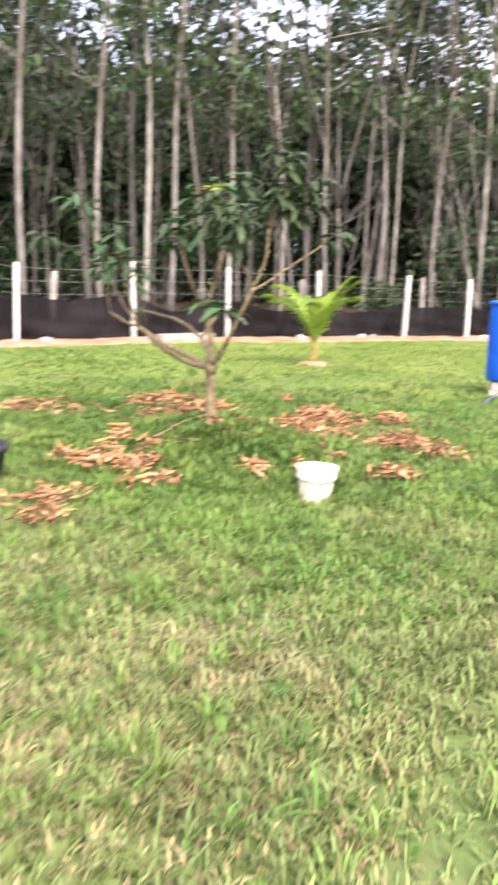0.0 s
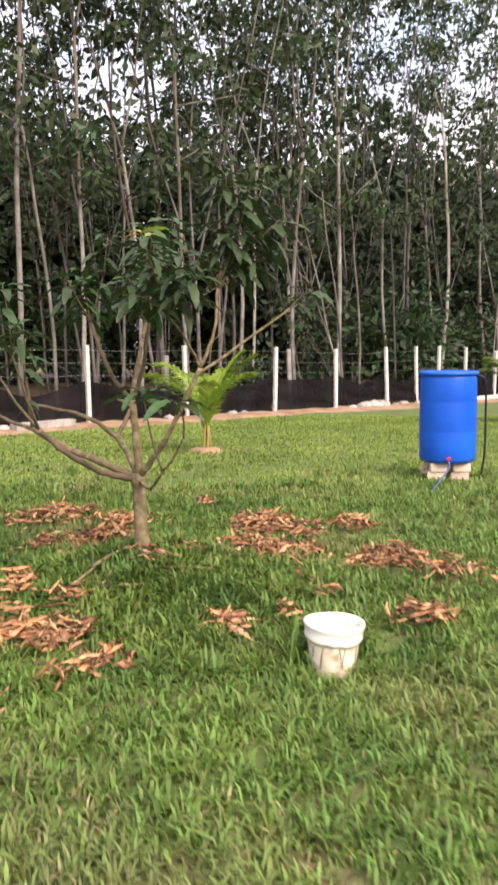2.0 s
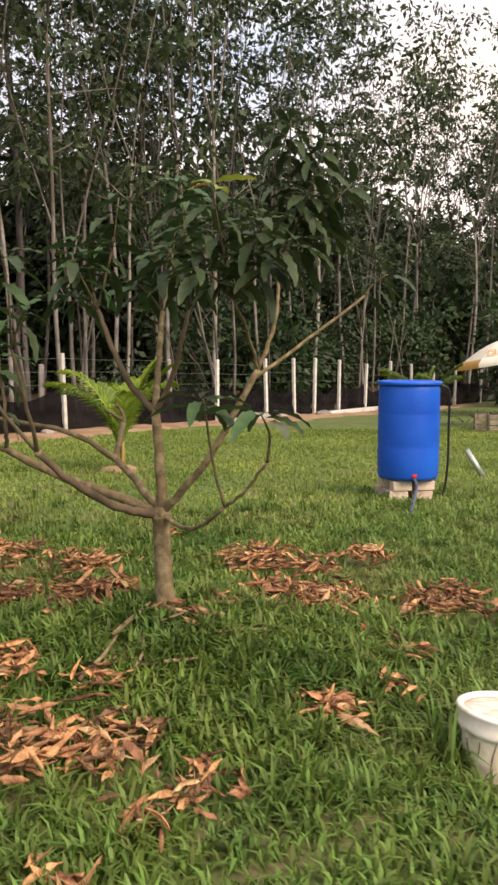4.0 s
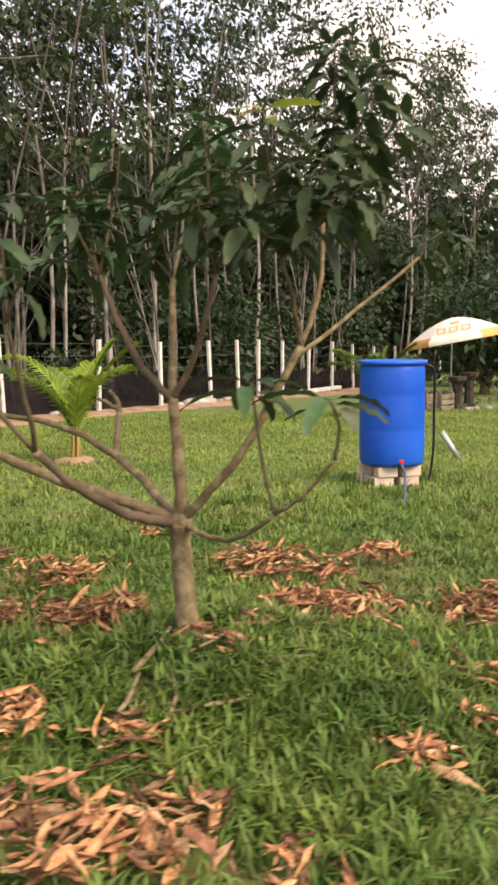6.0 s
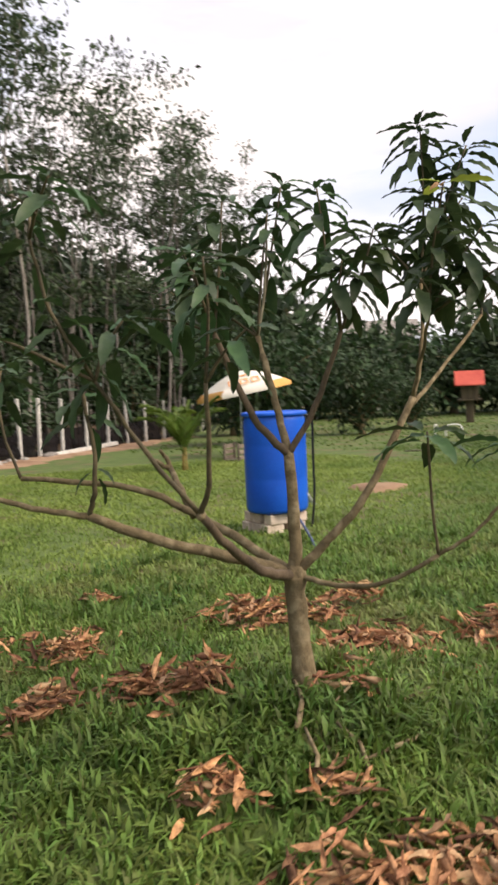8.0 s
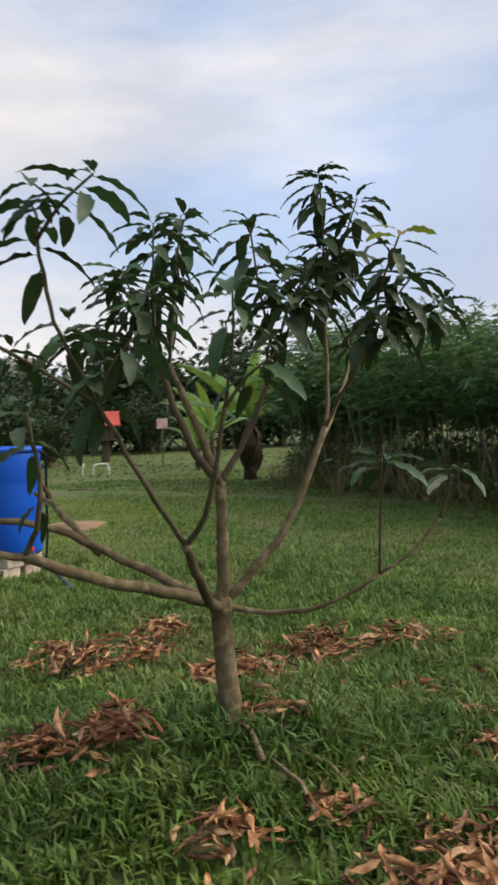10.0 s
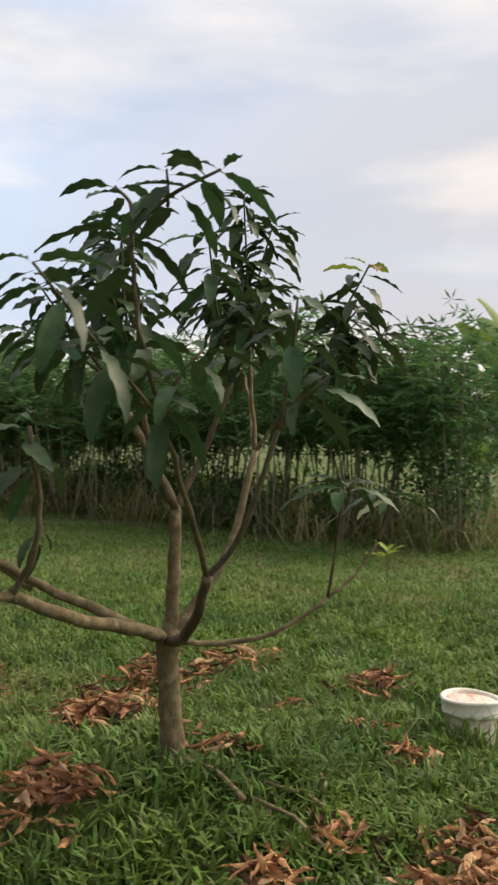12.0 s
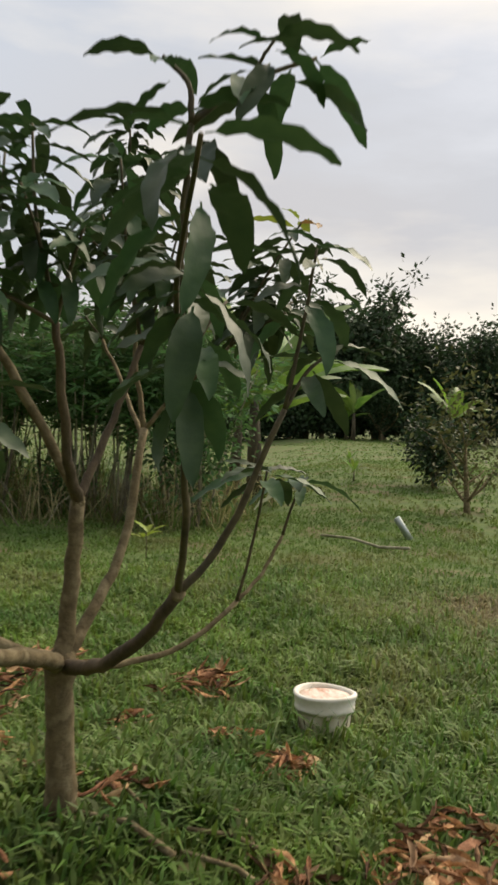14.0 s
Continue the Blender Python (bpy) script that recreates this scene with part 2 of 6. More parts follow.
M_wire = material("galvanised wire", (0.20, 0.20, 0.20), (0.35, 0.35, 0.34), 8.0, 0.5, 0, 60.0, metal=0.7)
M_brick = material("pale block", (0.46, 0.36, 0.27), (0.68, 0.57, 0.46), 9.0, 0.9, 0.3, 70.0, vary="object", spread=0.18)
M_hose = material("black hose", (0.008, 0.008, 0.009), (0.02, 0.02, 0.02), 8.0, 0.4, 0.05, 60.0)
M_pipe = material("blue grey pipe", (0.045, 0.065, 0.12), (0.09, 0.115, 0.19), 8.0, 0.45, 0.05, 60.0)
M_red = material("red plastic", (0.55, 0.015, 0.012), (0.70, 0.04, 0.02), 8.0, 0.4, 0.05, 60.0)
M_canopy_w = material("cream umbrella cloth", (0.80, 0.75, 0.64), (0.90, 0.87, 0.79), 3.0, 0.8, 0.08, 90.0, through_light=0.25)
M_canopy_o = material("orange umbrella cloth", (0.72, 0.36, 0.09), (0.80, 0.48, 0.17), 3.0, 0.8, 0.08, 90.0, through_light=0.25)
M_dark = material("black rubber", (0.012, 0.012, 0.014), (0.035, 0.035, 0.038), 8.0, 0.6, 0.15, 60.0)
M_stone = material("grey rubble", (0.17, 0.155, 0.135), (0.36, 0.335, 0.30), 6.0, 0.9, 0.5, 40.0, vary="object", spread=0.3)
M_roof = material("red roof sheet", (0.42, 0.06, 0.04), (0.58, 0.11, 0.07), 2.0, 0.55, 0.1, 30.0)
M_clay = material("red clay", (0.24, 0.075, 0.045), (0.38, 0.14, 0.085), 4.0, 0.8, 0.2, 40.0)
M_metal = material("grey metal", (0.32, 0.36, 0.34), (0.52, 0.56, 0.53), 6.0, 0.4, 0.05, 60.0, metal=0.6)

# black shade net: dark strands with gaps between them
M_net = material("black shade net", (0.004, 0.004, 0.005), (0.016, 0.014, 0.015), 1.2, 0.9, 0.5, 14.0, spec=0.05)
_n, _l = M_net.node_tree.nodes, M_net.node_tree.links
_hole, _mix = _n.new("ShaderNodeBsdfTransparent"), _n.new("ShaderNodeMixShader")
_mix.inputs["Fac"].default_value = 0.06
_l.new(_n["Principled BSDF"].outputs["BSDF"], _mix.inputs[1])
_l.new(_hole.outputs["BSDF"], _mix.inputs[2])
_l.new(_mix.outputs["Shader"], _n["Material Output"].inputs["Surface"])

# ---- shape helpers ----
TREE = Vector((-0.74, 8.70, 0))


def ground_z(x, y):
    """Height of the lawn: a low mound round the tree, falling gently towards the wood and rising on the open side."""
    r2 = (x - TREE.x) ** 2 + (y - TREE.y) ** 2
    far = np.clip((np.sqrt(r2) - 5.0) / 13.5, 0, 1.8)
    ahead, aside = (x + 3.1) * 0.966 - (y - 8.7) * 0.26, (x + 3.1) * 0.26 + (y - 8.7) * 0.966
    rise = 0.065 * np.clip(ahead - 10, 0, 9) * np.clip((2 - aside) / 3, 0, 1)
    rough = 0.012 * np.sin(x * 2.3 + 1) * np.sin(y * 1.9) + 0.02 * np.sin(x * 0.7) * np.sin(y * 0.61 + 2)
    dip = 0.085 * np.exp(-((x - 0.55) ** 2 + (y - 7.32) ** 2) / 0.24)
    return 0.21 * np.exp(-r2 / 0.45) - dip - 0.30 * far + rise + rough * np.clip(r2, 0, 1) + 0.02


def gz(x, y):
    return float(ground_z(np.float64(x), np.float64(y)))


def mesh_np(name, verts, faces, mat, smooth=False):
    """A mesh from arrays of corners and of faces that all have as many corners."""
    me = bpy.data.meshes.new(name)
    verts, faces = np.asarray(verts, np.float32), np.asarray(faces, np.int32)
    k = faces.shape[1]
    me.vertices.add(len(verts))
    me.vertices.foreach_set("co", verts.ravel())
    me.loops.add(faces.size)
    me.loops.foreach_set("vertex_index", faces.ravel())
    me.polygons.add(len(faces))
    me.polygons.foreach_set("loop_start", np.arange(len(faces), dtype=np.int32) * k)
    if smooth:
        me.polygons.foreach_set("use_smooth", np.ones(len(faces), bool))
    me.update(calc_edges=True)
    me.materials.append(mat)
    return me


def thing(name, x, y, z, label, category, group="", kind="", rz=0.0):
    ob = new(name)
    ob.empty_display_size = 0.1
    ob.matrix_basis = pose(x, y, z, 0, 0, rz)
    return tagged(ob, label, category, group, kind)


def put(name, me, parent=None, m=None, label=""):
    ob = new(name, me)
    ob.parent = parent
    if m is not None:
        ob.matrix_basis = m
    return tagged(ob, label)


def part(name, bm, mat, parent, label="", smooth=True, m=None):
    me = bpy.data.meshes.new(name)
    bm.to_mesh(me)
    bm.free()
    me.materials.append(mat)
    if smooth:
        me.polygons.foreach_set("use_smooth", np.ones(len(me.polygons), bool))
    return put(name, me, parent, m, label)


def tube(points, radii, sides=8, bm=None):
    """A tapered tube along points, closed at both ends."""
    bm = bm or bmesh.new()
    pts = [Vector(p) for p in points]
    rings, side = [], None
    for i, p in enumerate(pts):
        d = (pts[min(i + 1, len(pts) - 1)] - pts[max(i - 1, 0)]).normalized()
        if side is None:
            side = d.orthogonal().normalized()
        side = (side - d * side.dot(d)).normalized()
        up = d.cross(side)
        r = radii[i] if hasattr(radii, "__len__") else radii
        rings.append([bm.verts.new(p + (side * math.cos(a) + up * math.sin(a)) * r) for a in (2 * math.pi * k / sides for k in range(sides))])
    for a, b in zip(rings, rings[1:]):
        for k in range(sides):
            bm.faces.new((a[k], a[(k + 1) % sides], b[(k + 1) % sides], b[k]))
    bm.faces.new(rings[0][::-1])
    bm.faces.new(rings[-1])
    return bm


def smooth_line(points, steps=5, wobble=0.0, rng=None):
    """A soft line through the points (Catmull-Rom), with a little unevenness."""
    p = [Vector(q) for q in points]
    p = [p[0] * 2 - p[1]] + p + [p[-1] * 2 - p[-2]]
    out = []
    for i in range(1, len(p) - 2):
        for k in range(steps):
            t = k / steps
            v = 0.5 * ((2 * p[i]) + (p[i + 1] - p[i - 1]) * t + (2 * p[i - 1] - 5 * p[i] + 4 * p[i + 1] - p[i + 2]) * t * t
                       + (3 * p[i] - p[i - 1] - 3 * p[i + 1] + p[i + 2]) * t ** 3)
            if wobble and out:
                v = v + Vector((rng.uniform(-1, 1), rng.uniform(-1, 1), rng.uniform(-1, 1))) * wobble
            out.append(v)
    return out + [p[-2]]


def lathe(profile, sides=32, bm=None):
    """A turned body from (radius, height) pairs."""
    bm = bm or bmesh.new()
    rings = [[bm.verts.new((r * math.cos(a), r * math.sin(a), h)) for a in (2 * math.pi * k / sides for k in range(sides))] for r, h in profile]
    for a, b in zip(rings, rings[1:]):
        for k in range(sides):
            bm.faces.new((a[k], a[(k + 1) % sides], b[(k + 1) % sides], b[k]))
    bm.faces.new(rings[0][::-1])
    bm.faces.new(rings[-1])
    return bm


def box(sx, sy, sz, bevel=0.006, at=(0, 0, 0), bm=None):
    """A bevelled block that stands on z = 0."""
    bm = bm or bmesh.new()
    made = bmesh.ops.create_cube(bm, size=1, matrix=Matrix.Translation(Vector(at) + Vector((0, 0, sz / 2))) @ Matrix.Diagonal((sx, sy, sz, 1)))
    edges = {e for v in made["verts"] for e in v.link_edges}
    if bevel:
        bmesh.ops.bevel(bm, geom=list(edges), offset=bevel, segments=1, affect="EDGES")
    return bm


def leaf_cards(centres, out_dirs, lengths, widths, rng, droop=0.3):
    """Small folded diamond leaves at the centres: arrays of corners and faces."""
    n = len(centres)
    d = out_dirs + rng.normal(0, 0.45, (n, 3))
    d[:, 2] -= droop
    d /= np.linalg.norm(d, axis=1, keepdims=True) + 1e-9
    s = np.cross(d, rng.normal(0, 1, (n, 3)))
    s /= np.linalg.norm(s, axis=1, keepdims=True) + 1e-9
    nrm = np.cross(s, d)
    L, W = lengths[:, None], widths[:, None]
    v = np.stack([centres, centres + d * L * 0.45 + s * W * 0.5 + nrm * W * 0.15, centres + d * L,
                  centres + d * L * 0.45 - s * W * 0.5 + nrm * W * 0.15], 1).reshape(-1, 3)
    return v, np.arange(4 * n).reshape(n, 4)

# ---- ground ----
def ground_sheet():
    """One sheet: fine near the tree, coarse out to the horizon."""
    ax = np.concatenate([[-900, -400, -180, -90, -50, -30, -20], np.arange(-16, -3, 0.5), np.arange(-3, 2, 0.08), np.arange(2, 28, 0.5), [34, 40, 52, 75, 120, 220, 450, 900]])
    ay = np.concatenate([[-900, -400, -180, -90, -50, -30, -18], np.arange(-12, 6.5, 0.5), np.arange(6.5, 11, 0.08), np.arange(11, 32, 0.5), [38, 46, 60, 85, 130, 230, 460, 900]])
    X, Y = np.meshgrid(ax, ay)
    Z = ground_z(X, Y)
    v = np.stack([X, Y, Z], -1).reshape(-1, 3)
    w, h = len(ax), len(ay)
    i = np.arange(w * h).reshape(h, w)
    f = np.stack([i[:-1, :-1], i[:-1, 1:], i[1:, 1:], i[1:, :-1]], -1).reshape(-1, 4)
    return new("ground", mesh_np("ground", v, f, M_ground, True))


tagged(ground_sheet(), "uneven green lawn with bare earthy patches", "lawn", kind="structure")

FENCE_U = Vector((0.672, 0.740, 0))
FENCE_N = Vector((-0.740, 0.672, 0))
FENCE_O = Vector((-1.0, 24.55, 0))


def fence_at(s, n=0.0):
    p = FENCE_O + FENCE_U * s + FENCE_N * n
    return p.x, p.y


def strip(name, s0, s1, n0, n1, mat, lift, wander, seed):
    """A band of earth along the fence with a ragged border."""
    rng = np.random.default_rng(seed)
    ss = np.arange(s0, s1, 0.3)
    edge = n0 + wander * (np.sin(ss * 0.9 + 1) * 0.5 + np.sin(ss * 2.7) * 0.3 + rng.normal(0, 0.25, len(ss)))
    rows = []
    for k in range(7):
        n = edge + (n1 - edge) * k / 6
        x = FENCE_O.x + FENCE_U.x * ss + FENCE_N.x * n
        y = FENCE_O.y + FENCE_U.y * ss + FENCE_N.y * n
        z = ground_z(x, y) + lift * min(1, k / 1.5) - 0.01 * (k == 0) + rng.normal(0, 0.012, len(ss)) * (k > 0)
        rows.append(np.stack([x, y, z], -1))
    v = np.concatenate(rows)
    i = np.arange(len(v)).reshape(7, len(ss))
    f = np.stack([i[:-1, :-1], i[:-1, 1:], i[1:, 1:], i[1:, :-1]], -1).reshape(-1, 4)
    return new(name, mesh_np(name, v, f, mat, True))


tagged(strip("earth_strip", -16, 18, -1.15, 0.6, M_dirt, 0.05, 0.35, 3), "bare reddish earth along the fence", "earth", kind="structure")
tagged(strip("forest_floor", -60, 90, 0.55, 45, M_litter, 0.06, 0.1, 4), "litter-strewn earth under the rubber trees", "earth", kind="structure")


# bare earthy patch on the lawn beyond the drum
def earth_patch(x, y, rx, ry, seed):
    rng = random.Random(seed)
    bm = bmesh.new()
    c = bm.verts.new((x, y, gz(x, y) + 0.07))
    rings = []
    for k in (0.5, 0.8, 1.0):
        ring = []
        for a in range(26):
            t = 2 * math.pi * a / 26
            q = k * (1 + 0.18 * math.sin(3 * t + seed) + rng.uniform(-0.07, 0.07))
            px, py = x + rx * q * math.cos(t), y + ry * q * math.sin(t)
            ring.append(bm.verts.new((px, py, gz(px, py) + (0.065, 0.04, -0.02)[len(rings)])))
        rings.append(ring)
    for a in range(26):
        b = (a + 1) % 26
        bm.faces.new((c, rings[0][a], rings[0][b]))
        for r, s in zip(rings, rings[1:]):
            bm.faces.new((r[a], s[a], s[b], r[b]))
    ob = part("earth_patch", bm, M_dirt, None)
    return tagged(ob, "low heap of bare reddish earth in the lawn", "earth", kind="structure")


earth_patch(4.45, 15.15, 0.42, 0.42, 2)
earth_patch(-1.30, 15.06, 0.24, 0.2, 5)

# ---- rubber plantation ----
def grow(rng, start, direction, length, radius, segs, bend, up):
    """Points and radii of one limb that wanders as it grows."""
    p, d = Vector(start), Vector(direction).normalized()
    pts, rad = [p.copy()], [radius]
    for i in range(segs):
        d = (d + Vector((rng.uniform(-bend, bend), rng.uniform(-bend, bend), rng.uniform(-bend, bend) * 0.5 + up))).normalized()
        p = p + d * (length / segs)
        pts.append(p.copy())
        rad.append(radius * (1 - 0.72 * (i + 1) / segs))
    return pts, rad, d


def rubber_tree(seed, height, fork, leaves, low=6.5, full=True, tilt=None):
    rng, nr = random.Random(seed), np.random.default_rng(seed)
    tree = thing("rubber_tree", 0, 0, 0, "tall slender rubber tree with pale bark and thin high crown", "tree", "rubber plantation")
    r0 = rng.uniform(0.042, 0.078)
    lean = Vector((rng.uniform(-0.07, 0.07), rng.uniform(-0.07, 0.07), 1))
    lean = Vector(tilt) if tilt else lean
    pts, rad, d = grow(rng, (0, 0, -0.1), lean, fork, r0, 7, 0.055, 0.02)
    rad = [r0 * (1.35 if i == 0 else 1 - 0.35 * i / 7) for i in range(8)]
    bm = tube(pts, rad, 7)
    ends = []
    n_limb = rng.choice((2, 2, 3))
    for k in range(n_limb):
        a = 2 * math.pi * k / n_limb + rng.uniform(-0.4, 0.4)
        out = Vector((math.cos(a), math.sin(a), rng.uniform(2.6, 5.0)))
        lp, lr, ld = grow(rng, pts[-1], out, height - fork - rng.uniform(0, 2), rad[-1] * 0.78, 7, 0.13, 0.10)
        tube(lp, lr, 5, bm)
        for q in range(2, 8):
            ends.append((lp[q], 0.55 + 0.09 * q))
            for _ in range(2 if full else 1):
                b = rng.uniform(0, 6.283)
                sp, sr, sd = grow(rng, lp[q], (math.cos(b), math.sin(b), rng.uniform(0.1, 1.0)), rng.uniform(0.8, 1.9), lr[q] * 0.5, 3, 0.25, 0.06)
                if full:
                    tube(sp, sr, 3, bm)
                ends += [(sp[-1], 0.75), (sp[2], 0.5)]
    # side shoots below the fork
    for _ in range(rng.randint(3, 5)):
        h = rng.uniform(min(low, fork), fork)
        i = min(6, int(h / fork * 7))
        b = rng.uniform(0, 6.283)
        sp, sr, sd = grow(rng, pts[i], (math.cos(b), math.sin(b), rng.uniform(0.2, 0.9)), rng.uniform(1.0, 2.2), 0.022, 4, 0.25, 0.08)
        tube(sp, sr, 3, bm)
        ends += [(sp[-1], 0.7), (sp[3], 0.55), (sp[2], 0.5)]
    part("trunk", bm, M_rubber_bark, tree)
    w = np.array([e[1] for e in ends])
    cen = np.array([e[0][:] for e in ends])
    some = w * (nr.random(len(ends)) < 0.42) * (cen[:, 2] > 5.0)
    pick = nr.choice(len(ends), leaves, p=some / some.sum())
    off = nr.normal(0, 1, (leaves, 3)) * (w[pick, None] * np.array([0.40, 0.40, 0.24]))
    L = nr.uniform(0.18, 0.37, leaves) * (1 if full else 1.15)
    v, f = leaf_cards(cen[pick] + off, off * 0.8, L, L * nr.uniform(0.36, 0.5, leaves), nr, 0.45)
    put("crown", mesh_np("crown", v, f, M_rubber_leaf), tree)
    return tree


def bushy(name, label, category, seed, height, width, leaves, size, leaf_mat, bark_mat, group="", base=0.25, limbs=6, clump=0.17):
    """A shrub or round tree: trunk, limbs, and leaf clumps with gaps."""
    rng, nr = random.Random(seed), np.random.default_rng(seed)
    tree = thing(name, 0, 0, 0, label, category, group)
    pts, rad, d = grow(rng, (0, 0, -0.1), (rng.uniform(-0.1, 0.1), rng.uniform(-0.1, 0.1), 1), height * 0.45, width * 0.045, 4, 0.08, 0.02)
    bm = tube(pts, rad, 7)
    ends = []
    for k in range(limbs * 2):
        a = 2 * math.pi * k / limbs + rng.uniform(-0.5, 0.5)
        i = 1 + k % 4
        lp, lr, ld = grow(rng, pts[i], (math.cos(a), math.sin(a), rng.uniform(0.2, 1.6)), rng.uniform(0.5, 1) * max(width * 0.55, height * 0.4), rad[i] * 0.6, 5, 0.25, 0.05)
        tube(lp, lr, 4, bm)
        ends += lp[2:]
        for q in (2, 3, 4, 5):
            b = rng.uniform(0, 6.283)
            sp, sr, sd = grow(rng, lp[q], (math.cos(b), math.sin(b), rng.uniform(-0.1, 1.0)), width * rng.uniform(0.1, 0.24), lr[q] * 0.5, 2, 0.3, 0)
            tube(sp, sr, 3, bm)
            ends.append(sp[-1])
    part("trunk", bm, bark_mat, tree)
    cen = np.array([e[:] for e in ends])
    keep = cen[:, 2] > height * base * 0.6
    cen = cen[keep]
    # pull the crown to the wanted height and width
    top = cen[:, 2].max()
    pick = nr.integers(0, len(cen), leaves)
    off = nr.normal(0, 1, (leaves, 3)) * (width * clump * 0.5)
    pos = cen[pick] + off
    pos[:, 2] = np.maximum(pos[:, 2], height * base * 0.5) * (height / max(top, 0.1)) ** 0.6
    L = nr.uniform(0.7, 1.3, leaves) * size
    v, f = leaf_cards(pos, off / (width * clump) + 0.1, L, L * nr.uniform(0.35, 0.55, leaves), nr, 0.35)
    put("crown", mesh_np("crown", v, f, leaf_mat), tree)
    return tree


def scatter(kinds, places):
    """Copies of the kinds at the places (x, y, turn, size); the first models take the first places."""
    for i, (x, y, a, s) in enumerate(places):
        src = kinds[i % len(kinds)]
        m = pose(x, y, gz(x, y), 0, 0, a) @ Matrix.Scale(s, 4)
        if i < len(kinds):
            src.matrix_basis = m
        else:
            src_scale = src.scale.copy()
            src.scale = (1, 1, 1)
            copy_thing(src, m)
            src.scale = src_scale


rng = random.Random(11)
rubber = [rubber_tree(20, 17.5, 9.0, 1000), rubber_tree(21, 16, 6.5, 1040), rubber_tree(22, 18.5, 9.8, 960), rubber_tree(23, 17, 8.0, 1000),
          rubber_tree(24, 15.5, 3.6, 960), rubber_tree(25, 18, 8.5, 1000), rubber_tree(26, 16.5, 7.4, 1040)]
FRONT = [-9.3, -7.5, -6.5, -5.6, -5.0, -4.4, -3.7, -2.8, -2.2, -1.0, -0.5, 0.75, 1.5, 3.0, 4.5, 5.5, 7.6, 13.7, 14.2, 18.9, 22.5, 25.4, 30, 34, 39]
places = [(*fence_at(s, 2.0 + rng.uniform(-0.3, 0.5)), rng.uniform(0, 360), rng.uniform(0.85, 1.05)) for s in FRONT]
for row in range(1, 4):
    n = 2.2 + row * 3.4
    s = -26 - row * 2.2
    while s < (46 if row < 3 else 20):
        x, y = fence_at(s + rng.uniform(-0.5, 0.5), n + rng.uniform(-0.8, 0.8))
        places.append((x, y, rng.uniform(0, 360), rng.uniform(0.85, 1.08)))
        s += (2.7 if s < 10 else 3.8) * rng.uniform(0.75, 1.25)
rng.shuffle(places)
# a closer stand beside the gap
for k in range(3):
    n = (6.6, 10.4)[k % 2]
    places.append((*fence_at(0.4 + 0.7 * k + n, n), 47 * k % 360, 0.88 + 0.05 * (k % 4)))
scatter(rubber, places)
# the tall pale trunk that leans along the fence
leaning = rubber_tree(27, 17, 9.8, 800, low=7.5, tilt=(0.15, 0.165, 1))
scatter([leaning], [(*fence_at(9.0, 1.6), 0, 1.0)])
# the deeper rows, seen only between the front ones
deep = [rubber_tree(30, 16.5, 7.5, 560, low=5.5, full=False), rubber_tree(31, 15.5, 6.5, 560, low=5.5, full=False), rubber_tree(32, 16, 8.5, 560, low=5.5, full=False)]
places = []
for row in range(3):
    n = 15.5 + row * 3.6
    s = -36 - row * 2.0
    while s < 13:
        x, y = fence_at(s + rng.uniform(-0.6, 0.6), n + rng.uniform(-0.9, 0.9))
        thin = -18 < s - n < -9
        places.append((x, y, rng.uniform(0, 360), rng.uniform(0.9, 1.05) * (0.72 if thin else 1)))
        s += 3.3 * rng.uniform(0.8, 1.2)
rng.shuffle(places)
scatter(deep, places)

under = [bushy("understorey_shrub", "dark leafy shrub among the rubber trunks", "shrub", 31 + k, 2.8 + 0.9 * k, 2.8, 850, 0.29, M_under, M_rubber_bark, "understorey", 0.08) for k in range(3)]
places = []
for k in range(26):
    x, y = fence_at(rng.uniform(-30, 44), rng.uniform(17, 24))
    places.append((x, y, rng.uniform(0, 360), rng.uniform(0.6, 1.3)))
# back row of shrubs, added to keep low daylight out between the trunks
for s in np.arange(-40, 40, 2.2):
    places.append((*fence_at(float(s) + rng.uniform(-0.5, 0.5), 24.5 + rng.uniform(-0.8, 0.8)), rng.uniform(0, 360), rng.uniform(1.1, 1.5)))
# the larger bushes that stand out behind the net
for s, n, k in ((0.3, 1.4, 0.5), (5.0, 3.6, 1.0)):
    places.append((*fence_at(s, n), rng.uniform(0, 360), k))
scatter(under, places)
bush = bushy("dense_bush", "dense dark green bush behind the black shade net", "shrub", 35, 3.5, 3.4, 3600, 0.3, M_under, M_rubber_bark, "bushes behind the net", 0.05, 7, 0.24)
scatter([bush], [(*fence_at(8.4, 2.8), 0, 1.0), (*fence_at(11.6, 4.6), 140, 0.8), (*fence_at(19, 7.0), 60, 0.9)])

# dense growth added to block daylight and darken the wood's back and its end
thicket = [bushy("thicket_tree", "dense small tree added to darken the back of the wood", "tree", 36 + k, 11.5, 7.0, 2300, 0.62, M_thicket_shade, M_rubber_bark, "thicket", 0.03, 6, 0.24) for k in range(2)]
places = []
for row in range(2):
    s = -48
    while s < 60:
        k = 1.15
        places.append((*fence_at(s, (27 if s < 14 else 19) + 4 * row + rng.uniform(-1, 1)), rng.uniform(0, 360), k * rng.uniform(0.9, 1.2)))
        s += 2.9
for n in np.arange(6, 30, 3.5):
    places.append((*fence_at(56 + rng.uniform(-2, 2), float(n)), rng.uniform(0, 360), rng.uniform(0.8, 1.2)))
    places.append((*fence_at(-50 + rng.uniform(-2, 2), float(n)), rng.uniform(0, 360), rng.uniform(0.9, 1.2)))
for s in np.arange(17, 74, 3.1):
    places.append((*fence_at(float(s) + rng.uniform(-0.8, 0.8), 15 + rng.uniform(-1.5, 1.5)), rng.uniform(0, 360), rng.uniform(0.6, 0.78)))
